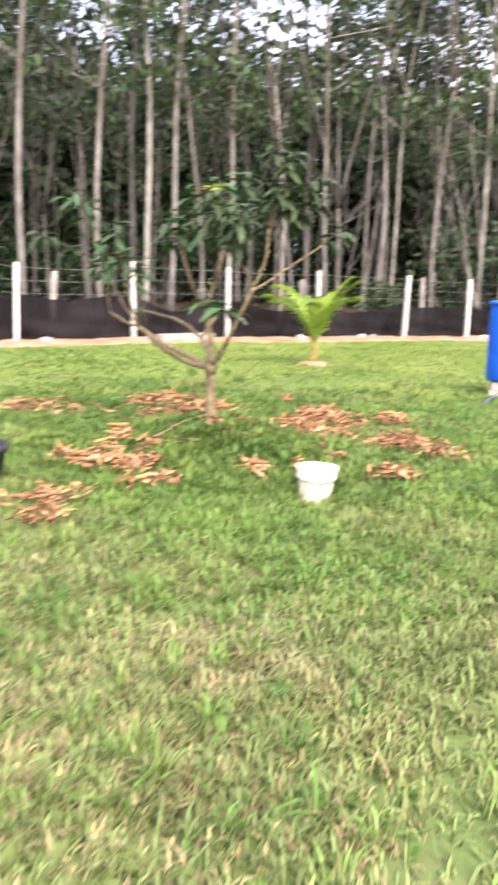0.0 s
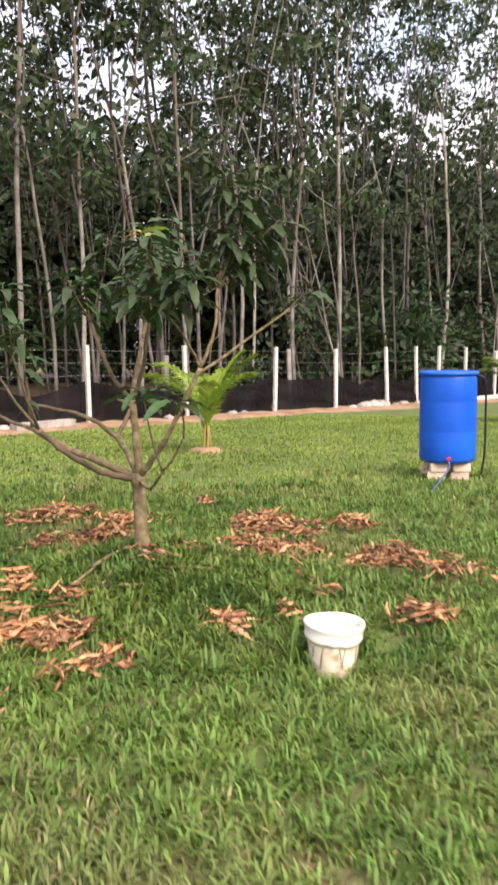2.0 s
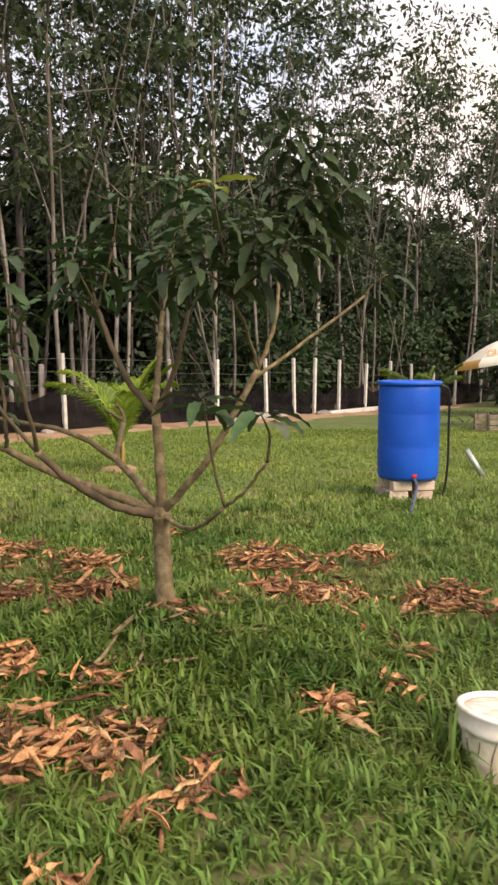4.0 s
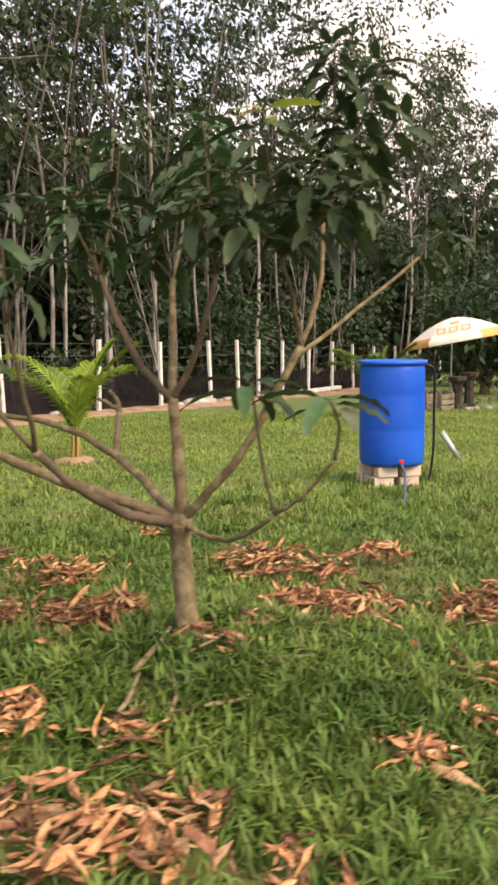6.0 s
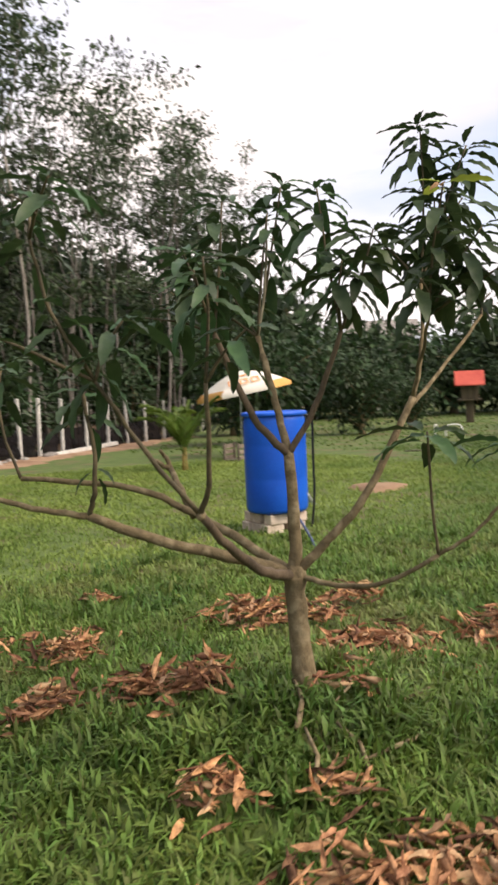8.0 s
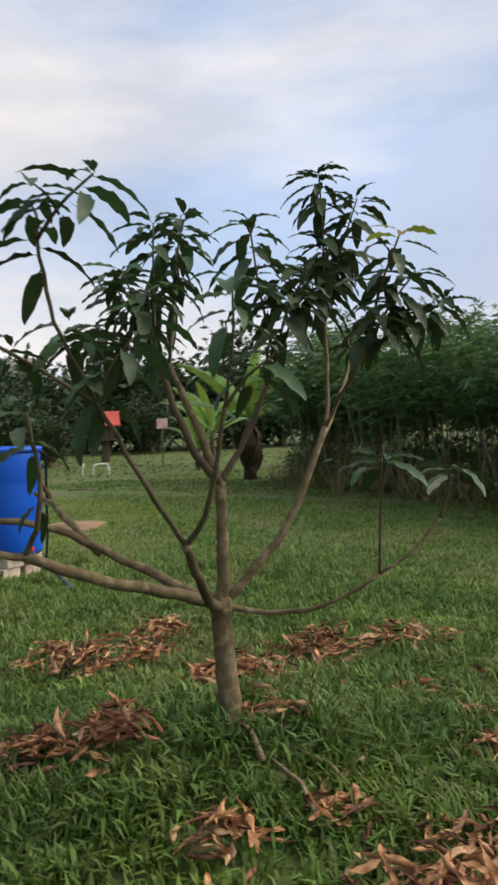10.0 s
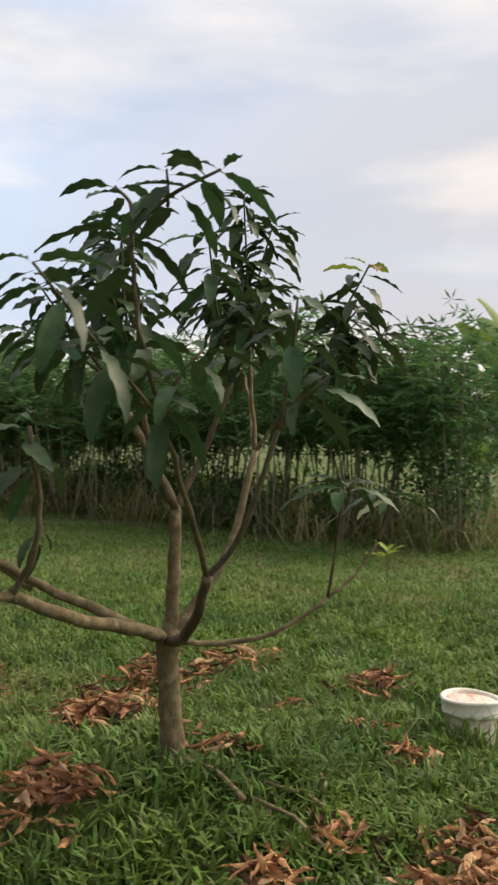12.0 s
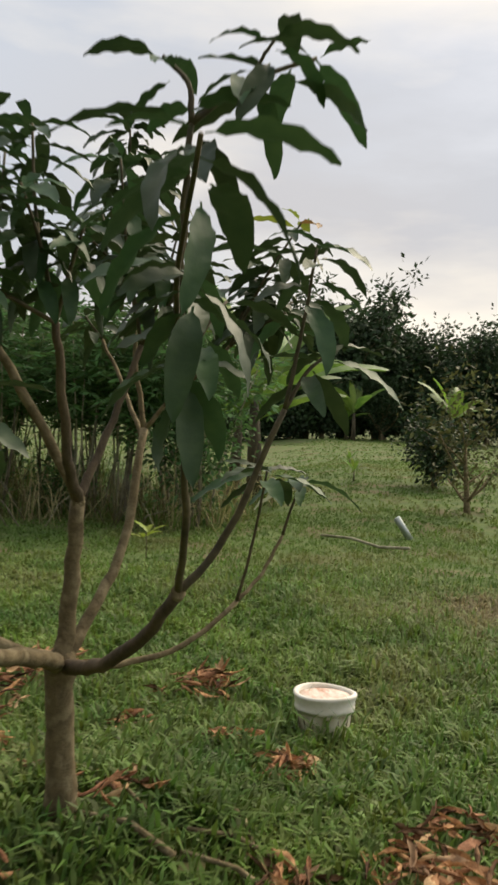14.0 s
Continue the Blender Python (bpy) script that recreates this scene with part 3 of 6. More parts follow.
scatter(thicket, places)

# thin bare saplings that lean between the trunks behind the net
def bare_sapling(s0, s1, height, n, r, seed):
    rng = random.Random(seed)
    x, y = fence_at(s0, n)
    tree = thing("bare_sapling", x, y, gz(x, y), "thin pale leaning sapling with hardly any leaves", "sapling", "bare saplings")
    run = FENCE_U * (s1 - s0)
    pts = [Vector((run.x * t ** 1.15 + rng.uniform(-0.04, 0.04), run.y * t ** 1.15 + rng.uniform(-0.04, 0.04), height * t - 0.1 * (t == 0))) for t in (0, 0.2, 0.4, 0.6, 0.8, 1)]
    part("trunk", tube(smooth_line(pts, 3), [r * (1 - 0.045 * i) for i in range(16)], 6), M_rubber_bark, tree)
    for i in (2, 3, 4):
        a = rng.uniform(0, 6.283)
        q = pts[i] + Vector((math.cos(a) * 0.4, math.sin(a) * 0.4, rng.uniform(0.3, 0.7)))
        part("branch", tube([pts[i], pts[i].lerp(q, 0.5) + Vector((0, 0, -0.05)), q], [r * 0.4, r * 0.3, r * 0.15], 4), M_rubber_bark, tree)


for k, sap in enumerate(((3.8, 1.7, 4.3, 1.0, 0.035), (3.85, 2.1, 2.4, 1.2, 0.025), (2.4, 1.3, 3.6, 1.3, 0.022), (4.4, 3.4, 6.0, 1.6, 0.045), (4.15, 2.4, 5.4, 1.5, 0.04), (15.4, 13.6, 3.6, 1.2, 0.03),
                         (13.0, 13.5, 3.2, 0.9, 0.025), (14.4, 15.2, 3.0, 1.4, 0.025), (12.2, 12.6, 4.2, 1.6, 0.03), (17.6, 18.4, 4.4, 1.6, 0.03), (7.0, 6.6, 6.5, 1.8, 0.04), (-0.9, -0.2, 4.2, 1.6, 0.03))):
    bare_sapling(*sap, 500 + k)


def earth_bank(s0, s1, n, high):
    """Long low bank of pale earth among the trunks, standing for sunlit ground beyond."""
    bm, rows = bmesh.new(), []
    for i in range(25):
        t = i / 24
        h = high * min(1.0, 6 * t, 6 * (1 - t)) * (0.9 + 0.12 * math.sin(9 * t) + 0.06 * math.sin(31 * t))
        row = []
        for across, k in ((-1.5, -0.1), (-0.9, 0.55), (-0.45, 0.95), (0.3, 1.0), (1.2, 0.5), (2.2, -0.1)):
            x, y = fence_at(s0 + (s1 - s0) * t, n + across + 0.12 * math.sin(17 * t + across))
            row.append(bm.verts.new((x, y, gz(x, y) + h * k)))
        rows.append(row)
    for a, b in zip(rows, rows[1:]):
        for j in range(5):
            bm.faces.new((a[j], b[j], b[j + 1], a[j + 1]))
    tagged(part("earth_bank", bm, M_dirt, None), "low pale reddish bank among the trunks standing for sunlit ground beyond", "earth", kind="structure")


earth_bank(-17.5, -9.0, 6.5, 1.12)

# ---- fence ----
POSTS = [-15.1, -12.6, -10.09, -7.58, -5.28, -2.75, -0.03, 2.2, 4.35, 5.7, 6.75, 8.15, 9.8, 11.5, 13.2, 15.0, 17.0, 19.6, 22.2]
STUBS = [(-9.2, 1.42), (-2.95, 1.40), (1.02, 1.55)]


def build_fence():
    rng = random.Random(5)
    fence = thing("fence", *fence_at(0), 0, "fence of white concrete posts with wires and sagging black shade net", "fence")
    base = Matrix.Translation((-fence.location.x, -fence.location.y, 0))
    tops = []
    for s in POSTS:
        x, y = fence_at(s)
        z, h = gz(x, y), 1.62 + rng.uniform(-0.06, 0.06)
        bm = box(0.085, 0.085, h + 0.1, 0.01)
        part("post", bm, M_post, fence, smooth=False, m=base @ pose(x, y, z - 0.1, rng.uniform(-1.5, 1.5), rng.uniform(-1.5, 1.5), 48))
        tops.append((x, y, z, h))
    # older, shorter weathered posts left standing just behind
    for s, h in STUBS:
        x, y = fence_at(s, 0.5)
        part("old_post", box(0.11, 0.09, h + 0.1, 0.02), M_stone, fence, "weathered grey short post", smooth=False, m=base @ pose(x, y, gz(x, y) - 0.1, rng.uniform(-3, 3), rng.uniform(-3, 3), 30))
    for k in range(3):
        line = []
        for (x, y, z, h), (x2, y2, z2, h2) in zip(tops, tops[1:]):
            for t in (0, 0.25, 0.5, 0.75):
                line.append((x + (x2 - x) * t - 0.05, y + (y2 - y) * t + 0.05, z + (z2 - z) * t + h * (0.62 + 0.16 * k) - 0.03 * math.sin(t * math.pi)))
        part("wire", tube(line, 0.004, 3), M_wire, fence, m=base)
    for (x, y, z, h), (x2, y2, z2, h2) in zip(tops, tops[1:]):
        bm = bmesh.new()
        dip, ph = rng.uniform(0.06, 0.30), rng.uniform(0, 6)
        grid = []
        for i in range(15):
            t = i / 14
            top = 0.90 - dip * math.sin(math.pi * t) + 0.03 * math.sin(9 * t + ph)
            col = []
            for j in range(9):
                q = j / 8
                b = 0.07 * math.sin(5 * t + ph + 2 * q) * math.sin(math.pi * t) + 0.05 * math.sin(13 * q + ph + 4 * t) * (1 - q) + 0.10 * (1 - q) ** 2 * math.sin(7 * t + ph)
                col.append(bm.verts.new((x + (x2 - x) * t + FENCE_N.x * (0.06 + b), y + (y2 - y) * t + FENCE_N.y * (0.06 + b), z + (z2 - z) * t + 0.02 + top * q)))
            grid.append(col)
        for a, b in zip(grid, grid[1:]):
            for j in range(8):
                bm.faces.new((a[j], b[j], b[j + 1], a[j + 1]))
        part("shade_net", bm, M_net, fence, "black shade net", m=base)
    return fence


build_fence()

# ---- blue drum on blocks ----
DRUM = (1.59, 12.92)


def build_blocks():
    x, y = DRUM
    z = gz(x, y)
    rng = random.Random(8)
    stack = thing("brick_stack", x, y, z, "two low stacks of pale hollow blocks carrying the drum", "bricks", rz=4)
    shared = part("brick", box(0.185, 0.13, 0.093, 0.008), M_brick, stack, smooth=False).data
    first = True
    for cx in (-0.14, 0.10):
        for cy in (-0.13, 0.06, 0.2):
            for k in range(2):
                m = pose(cx + rng.uniform(-0.012, 0.012) + 0.02 * k, cy + rng.uniform(-0.008, 0.008), k * 0.096 - 0.01, 0, 0, rng.uniform(-4, 4))
                if first:
                    stack.children[0].matrix_basis, first = m, False
                else:
                    put("brick", shared, stack, m)
    return z + 0.183


def build_drum():
    z = build_blocks()
    drum = thing("water_drum", *DRUM, z, "blue plastic drum of water standing on pale blocks", "drum", rz=20)
    R = 0.292
    prof = [(R - 0.05, 0), (R - 0.015, 0.008), (R, 0.04), (R + 0.002, 0.2), (R + 0.003, 0.31), (R + 0.001, 0.325), (R + 0.003, 0.34), (R + 0.003, 0.62),
            (R + 0.001, 0.635), (R + 0.003, 0.65), (R, 0.86), (R - 0.006, 0.895), (R - 0.012, 0.905), (R - 0.012, 0.912)]
    part("body", lathe(prof, 48), M_drum, drum)
    part("rim", lathe([(R - 0.03, 0.908), (R + 0.012, 0.908), (R + 0.02, 0.915), (R + 0.02, 0.935), (R + 0.01, 0.945), (R - 0.02, 0.948), (R - 0.04, 0.94), (R - 0.05, 0.915)], 48), M_drum, drum)
    part("lid", lathe([(R - 0.06, 0.905), (R - 0.042, 0.918), (R - 0.06, 0.934), (0.1, 0.938), (0.02, 0.936)], 48), M_drum, drum)
    hose_pts = smooth_line([(0.20, -0.17, 0.90), (0.27, -0.2, 0.89), (0.315, -0.21, 0.82), (0.325, -0.2, 0.5), (0.325, -0.2, 0.15), (0.30, -0.19, -0.1), (0.26, -0.2, -0.2)], 6)
    part("hose", tube(hose_pts, 0.012, 8), M_hose, drum, "black hose hanging down the side")
    tap = part("tap", tube([(-0.12, -0.24, 0.03), (-0.15, -0.31, 0.035), (-0.155, -0.33, 0.03), (-0.155, -0.335, 0.0)], 0.014, 8), M_pipe, drum)
    part("tap_handle", box(0.05, 0.016, 0.03, 0.004, (-0.15, -0.315, 0.05)), M_red, tap, "red tap handle", smooth=False)
    part("outlet_pipe", tube(smooth_line([(-0.155, -0.335, 0.02), (-0.2, -0.42, -0.02), (-0.42, -0.68, -0.08), (-0.66, -0.95, -0.15)], 4), 0.0115, 8), M_pipe, drum, "dark blue plastic pipe")


build_drum()


# ---- white bucket ----
def build_bucket():
    x, y = 0.371, 7.603
    rng = random.Random(4)
    b = thing("bucket", x, y, gz(x, y) - 0.015, "old white plastic bucket with cracked collar, filled with pinkish sediment", "bucket")
    b.matrix_basis = pose(x, y, gz(x, y) - 0.015, 0, 3, 0)
    h, t, r = 0.236, 0.126, 0.103

    def rad(q):
        return r + (t - r) * q

    part("body", lathe([(r - 0.012, 0), (r - 0.003, 0.002), (r, 0.008), (rad(0.35), h * 0.35), (rad(0.72), h * 0.72), (rad(0.9), h * 0.9), (rad(0.9) - 0.01, h * 0.9), (0.02, h * 0.86)], 40), M_bucket_side, b, "yellowed bucket side")
    # the thick collar: rolled lip above, ragged broken edge below
    prof = [(rad(0.62) + 0.002, 0.645), (rad(0.62) + 0.010, 0.65), (rad(0.7) + 0.013, 0.72), (rad(0.75) + 0.009, 0.77), (rad(0.85) + 0.010, 0.86), (t + 0.010, 0.93), (t + 0.014, 0.955), (t + 0.012, 0.99),
            (t + 0.003, 1.005), (t - 0.006, 0.995), (t - 0.010, 0.95), (t - 0.012, 0.88)]
    bm = lathe([(q, k * h) for q, k in prof], 56)
    for v in bm.verts:
        a, k = math.atan2(v.co.y, v.co.x), v.co.z / h
        v.co.z += 0.004 * math.sin(2 * a + 0.6) * k
        if k < 0.74:
            v.co.z += 0.010 * (0.5 + 0.5 * math.sin(9 * a + 2 * math.sin(4 * a))) * (rng.random() * 0.5 + 0.6)
    part("collar", bm, M_white, b)
    part("sediment", lathe([(0.112, h * 0.90), (0.1165, h * 0.93), (0.08, h * 0.945), (0.04, h * 0.935), (0.01, h * 0.94)], 32), M_brown_in, b, "pinkish sediment streaked with rust")
    # splits in the yellowed side below the collar
    for k in range(13):
        a = 2 * math.pi * k / 13 + rng.uniform(-0.15, 0.15)
        q0, q1, da = rng.uniform(0.58, 0.66), rng.uniform(0.15, 0.42), rng.uniform(-0.16, 0.16)
        pts = [((rad(q) + 0.0005) * math.cos(a + da * w), (rad(q) + 0.0005) * math.sin(a + da * w), h * q) for q, w in ((q0, 0), ((q0 + q1) / 2, rng.uniform(0.2, 1.0)), (q1, 1))]
        part("split", tube(pts, [0.0014, 0.0026, 0.0008], 5), M_crack, b, "dark split")


build_bucket()


# ---- young coconut palms ----
def build_palm(x, y, size, seed, fronds=10, spread=1.0, bright=True):
    rng, nr = random.Random(seed), np.random.default_rng(seed)
    palm = thing("coconut_palm", x, y, gz(x, y), "young coconut palm with bright yellow-green fronds", "palm", "young palms")
    stem = bmesh.new()
    for k in range(5):
        a = 2 * math.pi * k / 5
        tube([(0.05 * math.cos(a), 0.05 * math.sin(a), -0.05), (0.04 * math.cos(a + 0.3), 0.04 * math.sin(a + 0.3), 0.22 * size), (0.03 * math.cos(a + 0.5), 0.03 * math.sin(a + 0.5), 0.46 * size)], [0.02, 0.014, 0.009], 6, stem)
    part("stem", stem, M_palm_stem, palm, "yellow-brown leaf stalks")
    for k in range(fronds):
        a = 2 * math.pi * k / fronds * 1.62 + rng.uniform(-0.3, 0.3)
        young = k < 2
        lift = rng.uniform(3.5, 6.0) if young else 1.8 + 4.2 * (k / fronds) + rng.uniform(-0.2, 0.2)
        L = size * (rng.uniform(1.35, 1.5) if young else rng.uniform(1.15, 1.4))
        o = Vector((math.cos(a) * spread, math.sin(a) * spread, lift)).normalized()
        p, pts = Vector((0, 0, 0.26 * size)), []
        for i in range(13):
            pts.append(p.copy())
            p = p + o * (L / 12)
            o = (o + Vector((math.cos(a) * 0.05, math.sin(a) * 0.05, -0.02 - 0.014 * i * (0.4 if young else 1)))).normalized()
        bm = tube(pts, [0.011 * (1 - 0.07 * i) for i in range(13)], 5)
        side = Vector((-math.sin(a), math.cos(a), 0))
        for i in range(3, 13):
            d = (pts[i] - pts[i - 1]).normalized()
            for half in range(4):
                q = pts[i - 1].lerp(pts[i], (half + 0.5) / 4)
                ll = L * (0.33 - 0.028 * abs(i - 6.0)) * (0.7 if young else 1) * rng.uniform(0.82, 1.1)
                for sgn in (-1, 1):
                    dd = (d * (1.5 if young else 0.75) + side * sgn * (0.4 if young else 0.8) + Vector((0, 0, 0.25 - 0.2 * i / 12 + rng.uniform(-0.12, 0.12)))).normalized()
                    w = (d - dd * d.dot(dd)).normalized() * 0.012 * size
                    mid = q + dd * ll * 0.5 + Vector((0, 0, 0.015))
                    e = q + dd * ll + Vector((0, 0, -0.3 * ll))
                    v = [bm.verts.new(c) for c in (q - w * 0.5, q + w * 0.5, mid + w * 0.9, e, mid - w * 0.9)]
                    bm.faces.new(v)
        part("frond", bm, M_palm if k % 5 < 4 and bright else M_palm_old, palm)
    return palm


build_palm(-1.30, 15.06, 0.9, 3, 11)
build_palm(4.15, 20.9, 1.0, 9, 11, bright=False)

# ---- the mango tree ----
def mango_leaf_mesh(seed, L=0.2, W=0.05, droop=0.35, curl=0.25, fold=0.25, mat=None):
    """A lance-shaped blade along +y with a folded midrib, drooping tip and wavy edge."""
    rng = random.Random(seed)
    v, f = [], []
    n = 13
    ph, twist = rng.uniform(0, 6), rng.uniform(-0.25, 0.25)
    for i in range(n + 1):
        t = i / n
        u = max(0.0, (t - 0.09) / 0.91)
        w = 0.0022 + W * 0.5 * (max(0.0, math.sin(math.pi * u ** 0.95)) ** 0.6) * (1.08 - 0.26 * u)
        ang = droop * t
        y, z = L * math.sin(max(ang, 1e-3)) / max(droop, 1e-3), -L * (1 - math.cos(ang)) / max(droop, 1e-3)
        x0 = curl * 0.05 * math.sin(2.2 * t + ph)
        wave = 0.085 * W * math.sin(24 * t + ph) * (t > 0.1)
        tw = twist * t
        v += [(x0 - w * math.cos(tw), y, z + w * fold - w * math.sin(tw) + wave), (x0, y, z), (x0 + w * math.cos(tw), y, z + w * fold + w * math.sin(tw) - wave)]
    for i in range(n):
        a, b = 3 * i, 3 * i + 3
        f += [(a, a + 1, b + 1, b), (a + 1, a + 2, b + 2, b + 1)]
    return mesh_np("leaf", v, f, mat or M_leaf, True)


LEAVES = [mango_leaf_mesh(k, 0.163 + 0.014 * (k % 4), 0.041 + 0.003 * (k % 3), 0.5 + 0.15 * (k % 5), 0.25, 0.34) for k in range(10)]
NEW_LEAVES = [mango_leaf_mesh(40 + k, 0.17, 0.04, 0.6, 0.4, 0.3, M_leaf_new) for k in range(2)]
RUST_LEAF = mango_leaf_mesh(50, 0.09, 0.032, 1.0, 0.6, 0.5, M_leaf_rust)
PALE_LEAVES = [mango_leaf_mesh(60 + k, 0.16, 0.045, 0.7, 0.4, 0.3, M_leaf_pale) for k in range(1)]


def build_mango():
    rng = random.Random(77)
    ox, oy, oz = TREE.x, TREE.y, gz(TREE.x, TREE.y) - 0.03
    tree = thing("mango_tree", ox, oy, oz, "small pruned mango tree with spreading bare limbs and drooping leaf whorls", "tree")
    here = Vector((ox, oy, oz))

    def loc(p):
        return Vector(p) - here

    def limb(pts, r0, r1, mat=M_bark, name="limb", sides=9, wob=0.004):
        line = smooth_line([loc(p) for p in pts], 5, wob, rng)
        n = len(line) - 1
        rad = [0.68 * (r0 + (r1 - r0) * i / n) * (1 + rng.uniform(-0.045, 0.045)) for i in range(n + 1)]
        return part(name, tube(line, rad, sides), mat, tree)

    spare_v, spare_f, count = [], [], [0]

    def leaf(me, m):
        """The first three hundred leaves are parts of their own; the rest of the crown is joined."""
        count[0] += 1
        if count[0] <= 300 or me.materials[0] != M_leaf:
            put("leaf", me, tree, m)
            return
        co = np.empty(len(me.vertices) * 3, np.float32)
        me.vertices.foreach_get("co", co)
        mm = np.array(m)
        n0 = sum(len(q) for q in spare_v)
        spare_v.append(co.reshape(-1, 3) @ mm[:3, :3].T + mm[:3, 3])
        idx = np.empty(len(me.loops), np.int32)
        me.loops.foreach_get("vertex_index", idx)
        spare_f.append(idx.reshape(-1, 4) + n0)

    def whorl(p, n=11, axis=(0, 0, 1), size=1.0, low=-0.32, high=0.46, special=None, stem=None, more=1.5, along=0.15):
        """Leaves set in a spiral round a shoot's end, the lower ones hanging and the upper ones spread like an umbrella."""
        ax = Vector(axis).normalized()
        s = ax.orthogonal().normalized()
        u = ax.cross(s)
        stem = Vector(stem or axis).normalized()
        if not special and n > 4:
            n = int(n * more)
        for k in range(n):
            q = k / max(1, n - 1)
            a = 2.399 * k + rng.uniform(-0.3, 0.3)
            lift = low + (high - low) * q ** 1.3 + rng.uniform(-0.15, 0.15)
            d = (s * math.cos(a) + u * math.sin(a) + ax * lift).normalized()
            base = loc(p) - stem * along * min(1.0, n / 10) * (1 - q) ** 1.5 * size
            side = d.cross(Vector((0, 0, 1)))
            side = side.normalized() if side.length > 0.05 else Vector((1, 0, 0))
            up = side.cross(d)
            k_s = size * rng.uniform(0.8, 1.18) * (1.0 - 0.25 * max(0, q - 0.75) * 4 * (n > 8))
            m = Matrix((side, d, up)).transposed().to_4x4() @ pose(0, 0, 0, 0, rng.uniform(-22, 22), 0) @ Matrix.Scale(k_s, 4)
            me = special[k] if special and k in special else LEAVES[rng.randrange(10)]
            leaf(me, Matrix.Translation(base + d * 0.004) @ m)

    def shoot(p, q, n=11, size=1.0, r=0.007, special=None, **kw):
        """A thin dark twig from p to q that ends in a whorl, with one more whorl half way when long."""
        p, q = Vector(p), Vector(q)
        mid = p.lerp(q, 0.5) + Vector((rng.uniform(-0.02, 0.02), rng.uniform(-0.02, 0.02), 0.01))
        limb([p, mid, q], r * 1.3, r * 0.7, M_twig, "twig", 6, 0.001)
        ax = (q - p).normalized() * 0.45 + Vector((0, 0, 0.7))
        whorl(q, n, ax, size, special=special, stem=q - p, **kw)
        if (q - p).length > 0.3 and n > 8:
            whorl(p.lerp(q, 0.58), 5, ax, size, -0.6, 0.2, stem=q - p)

    F = (-0.757, 8.715, 0.665)
    M = (-0.779, 8.689, 1.125)
    DN = (-1.255, 8.458, 0.977)
    trunk_pts = [(-0.735, 8.70, 0.10), (-0.738, 8.70, 0.17), (-0.742, 8.70, 0.28), (-0.75, 8.708, 0.45), (-0.757, 8.715, 0.60), F]
    line = smooth_line([loc(p) for p in trunk_pts], 4, 0.003, rng)
    rad = [0.039 + 0.026 * math.exp(-max(0.0, p.z + oz - 0.20) / 0.07) + 0.006 * (i > len(line) - 4) + 0.0016 * math.sin(2.3 * i) for i, p in enumerate(line)]
    part("trunk", tube(line, rad, 14), M_bark, tree)
    # swollen joints where the limbs part
    for p, sx, sz in ((F, 0.043, 0.05), (M, 0.019, 0.026), (DN, 0.0165, 0.02)):
        bm = bmesh.new()
        bmesh.ops.create_icosphere(bm, subdivisions=3, radius=1)
        for v in bm.verts:
            v.co *= 1 + 0.16 * noise.noise(v.co * 1.7 + Vector((sx * 90, 0, 0)))
            v.co = Vector((v.co.x * sx, v.co.y * sx, v.co.z * sz))
        part("joint", bm, M_bark, tree, m=Matrix.Translation(loc(p)))
    # central stem and its three limbs
    limb([F, (-0.76, 8.70, 0.85), M], 0.040, 0.030)
    AL, AM, AR = (-1.03, 8.76, 1.58), (-0.745, 8.95, 1.58), (-0.634, 8.53, 1.57)
    limb([M, (-0.88, 8.72, 1.24), (-0.97, 8.74, 1.42), AL], 0.023, 0.015, M_bark_dark)
    limb([M, (-0.765, 8.79, 1.32), AM], 0.024, 0.018)
    limb([M, (-0.70, 8.62, 1.30), AR], 0.020, 0.013, M_bark_dark)
    # dark limb that divides in two
    limb([F, (-0.92, 8.63, 0.71), (-1.10, 8.53, 0.82), DN], 0.032, 0.021, M_bark_dark)
    D1, D2 = (-1.315, 8.25, 1.40), (-1.57, 8.505, 1.42)
    limb([DN, (-1.265, 8.36, 1.11), D1], 0.015, 0.010, M_twig)
    limb([DN, (-1.42, 8.47, 1.18), D2], 0.014, 0.009, M_twig)
    D3, D4 = Vector((-1.74, 8.53, 1.85)), Vector((-1.73, 8.325, 1.985))
    limb([D2, (-1.69, 8.53, 1.64), D3], 0.009, 0.008, M_twig)
    # right limb with the tall crown
    B1, B2 = (-0.53, 8.55, 0.97), (-0.345, 8.49, 1.32)
    limb([F, (-0.65, 8.63, 0.80), B1, B2], 0.029, 0.019)
    BT = (-0.25, 8.54, 1.75)
    limb([B2, (-0.27, 8.52, 1.52), BT], 0.015, 0.010)
    BS = (0.14, 8.63, 1.64)
    limb([(-0.36, 8.495, 1.28), (-0.12, 8.55, 1.45), BS], 0.013, 0.009)
    BF = (-0.47, 8.24, 1.60)
    limb([B2, (-0.40, 8.37, 1.47), BF], 0.011, 0.008)
    # low limb sweeping out
    LOW, LOW2 = (-0.505, 8.184, 0.79), (-0.36, 8.01, 0.985)
    limb([F, (-0.67, 8.55, 0.64), (-0.60, 8.36, 0.68), LOW], 0.017, 0.011)
    limb([LOW, (-0.43, 8.09, 0.87), LOW2], 0.010, 0.008)
    limb([LOW, (-0.545, 8.16, 0.93), (-0.57, 8.14, 1.08), (-0.59, 8.125, 1.215)], 0.009, 0.006, M_twig, "twig", 6, 0.001)
    # two long limbs to the other side
    E1, E3 = (-1.475, 8.95, 0.94), (-1.85, 9.15, 1.05)
    limb([F, (-0.95, 8.76, 0.74), (-1.20, 8.85, 0.82), E1], 0.036, 0.026)
    limb([E1, (-1.66, 9.04, 0.98), E3], 0.020, 0.013)
    E2 = (-0.98, 9.08, 0.87)
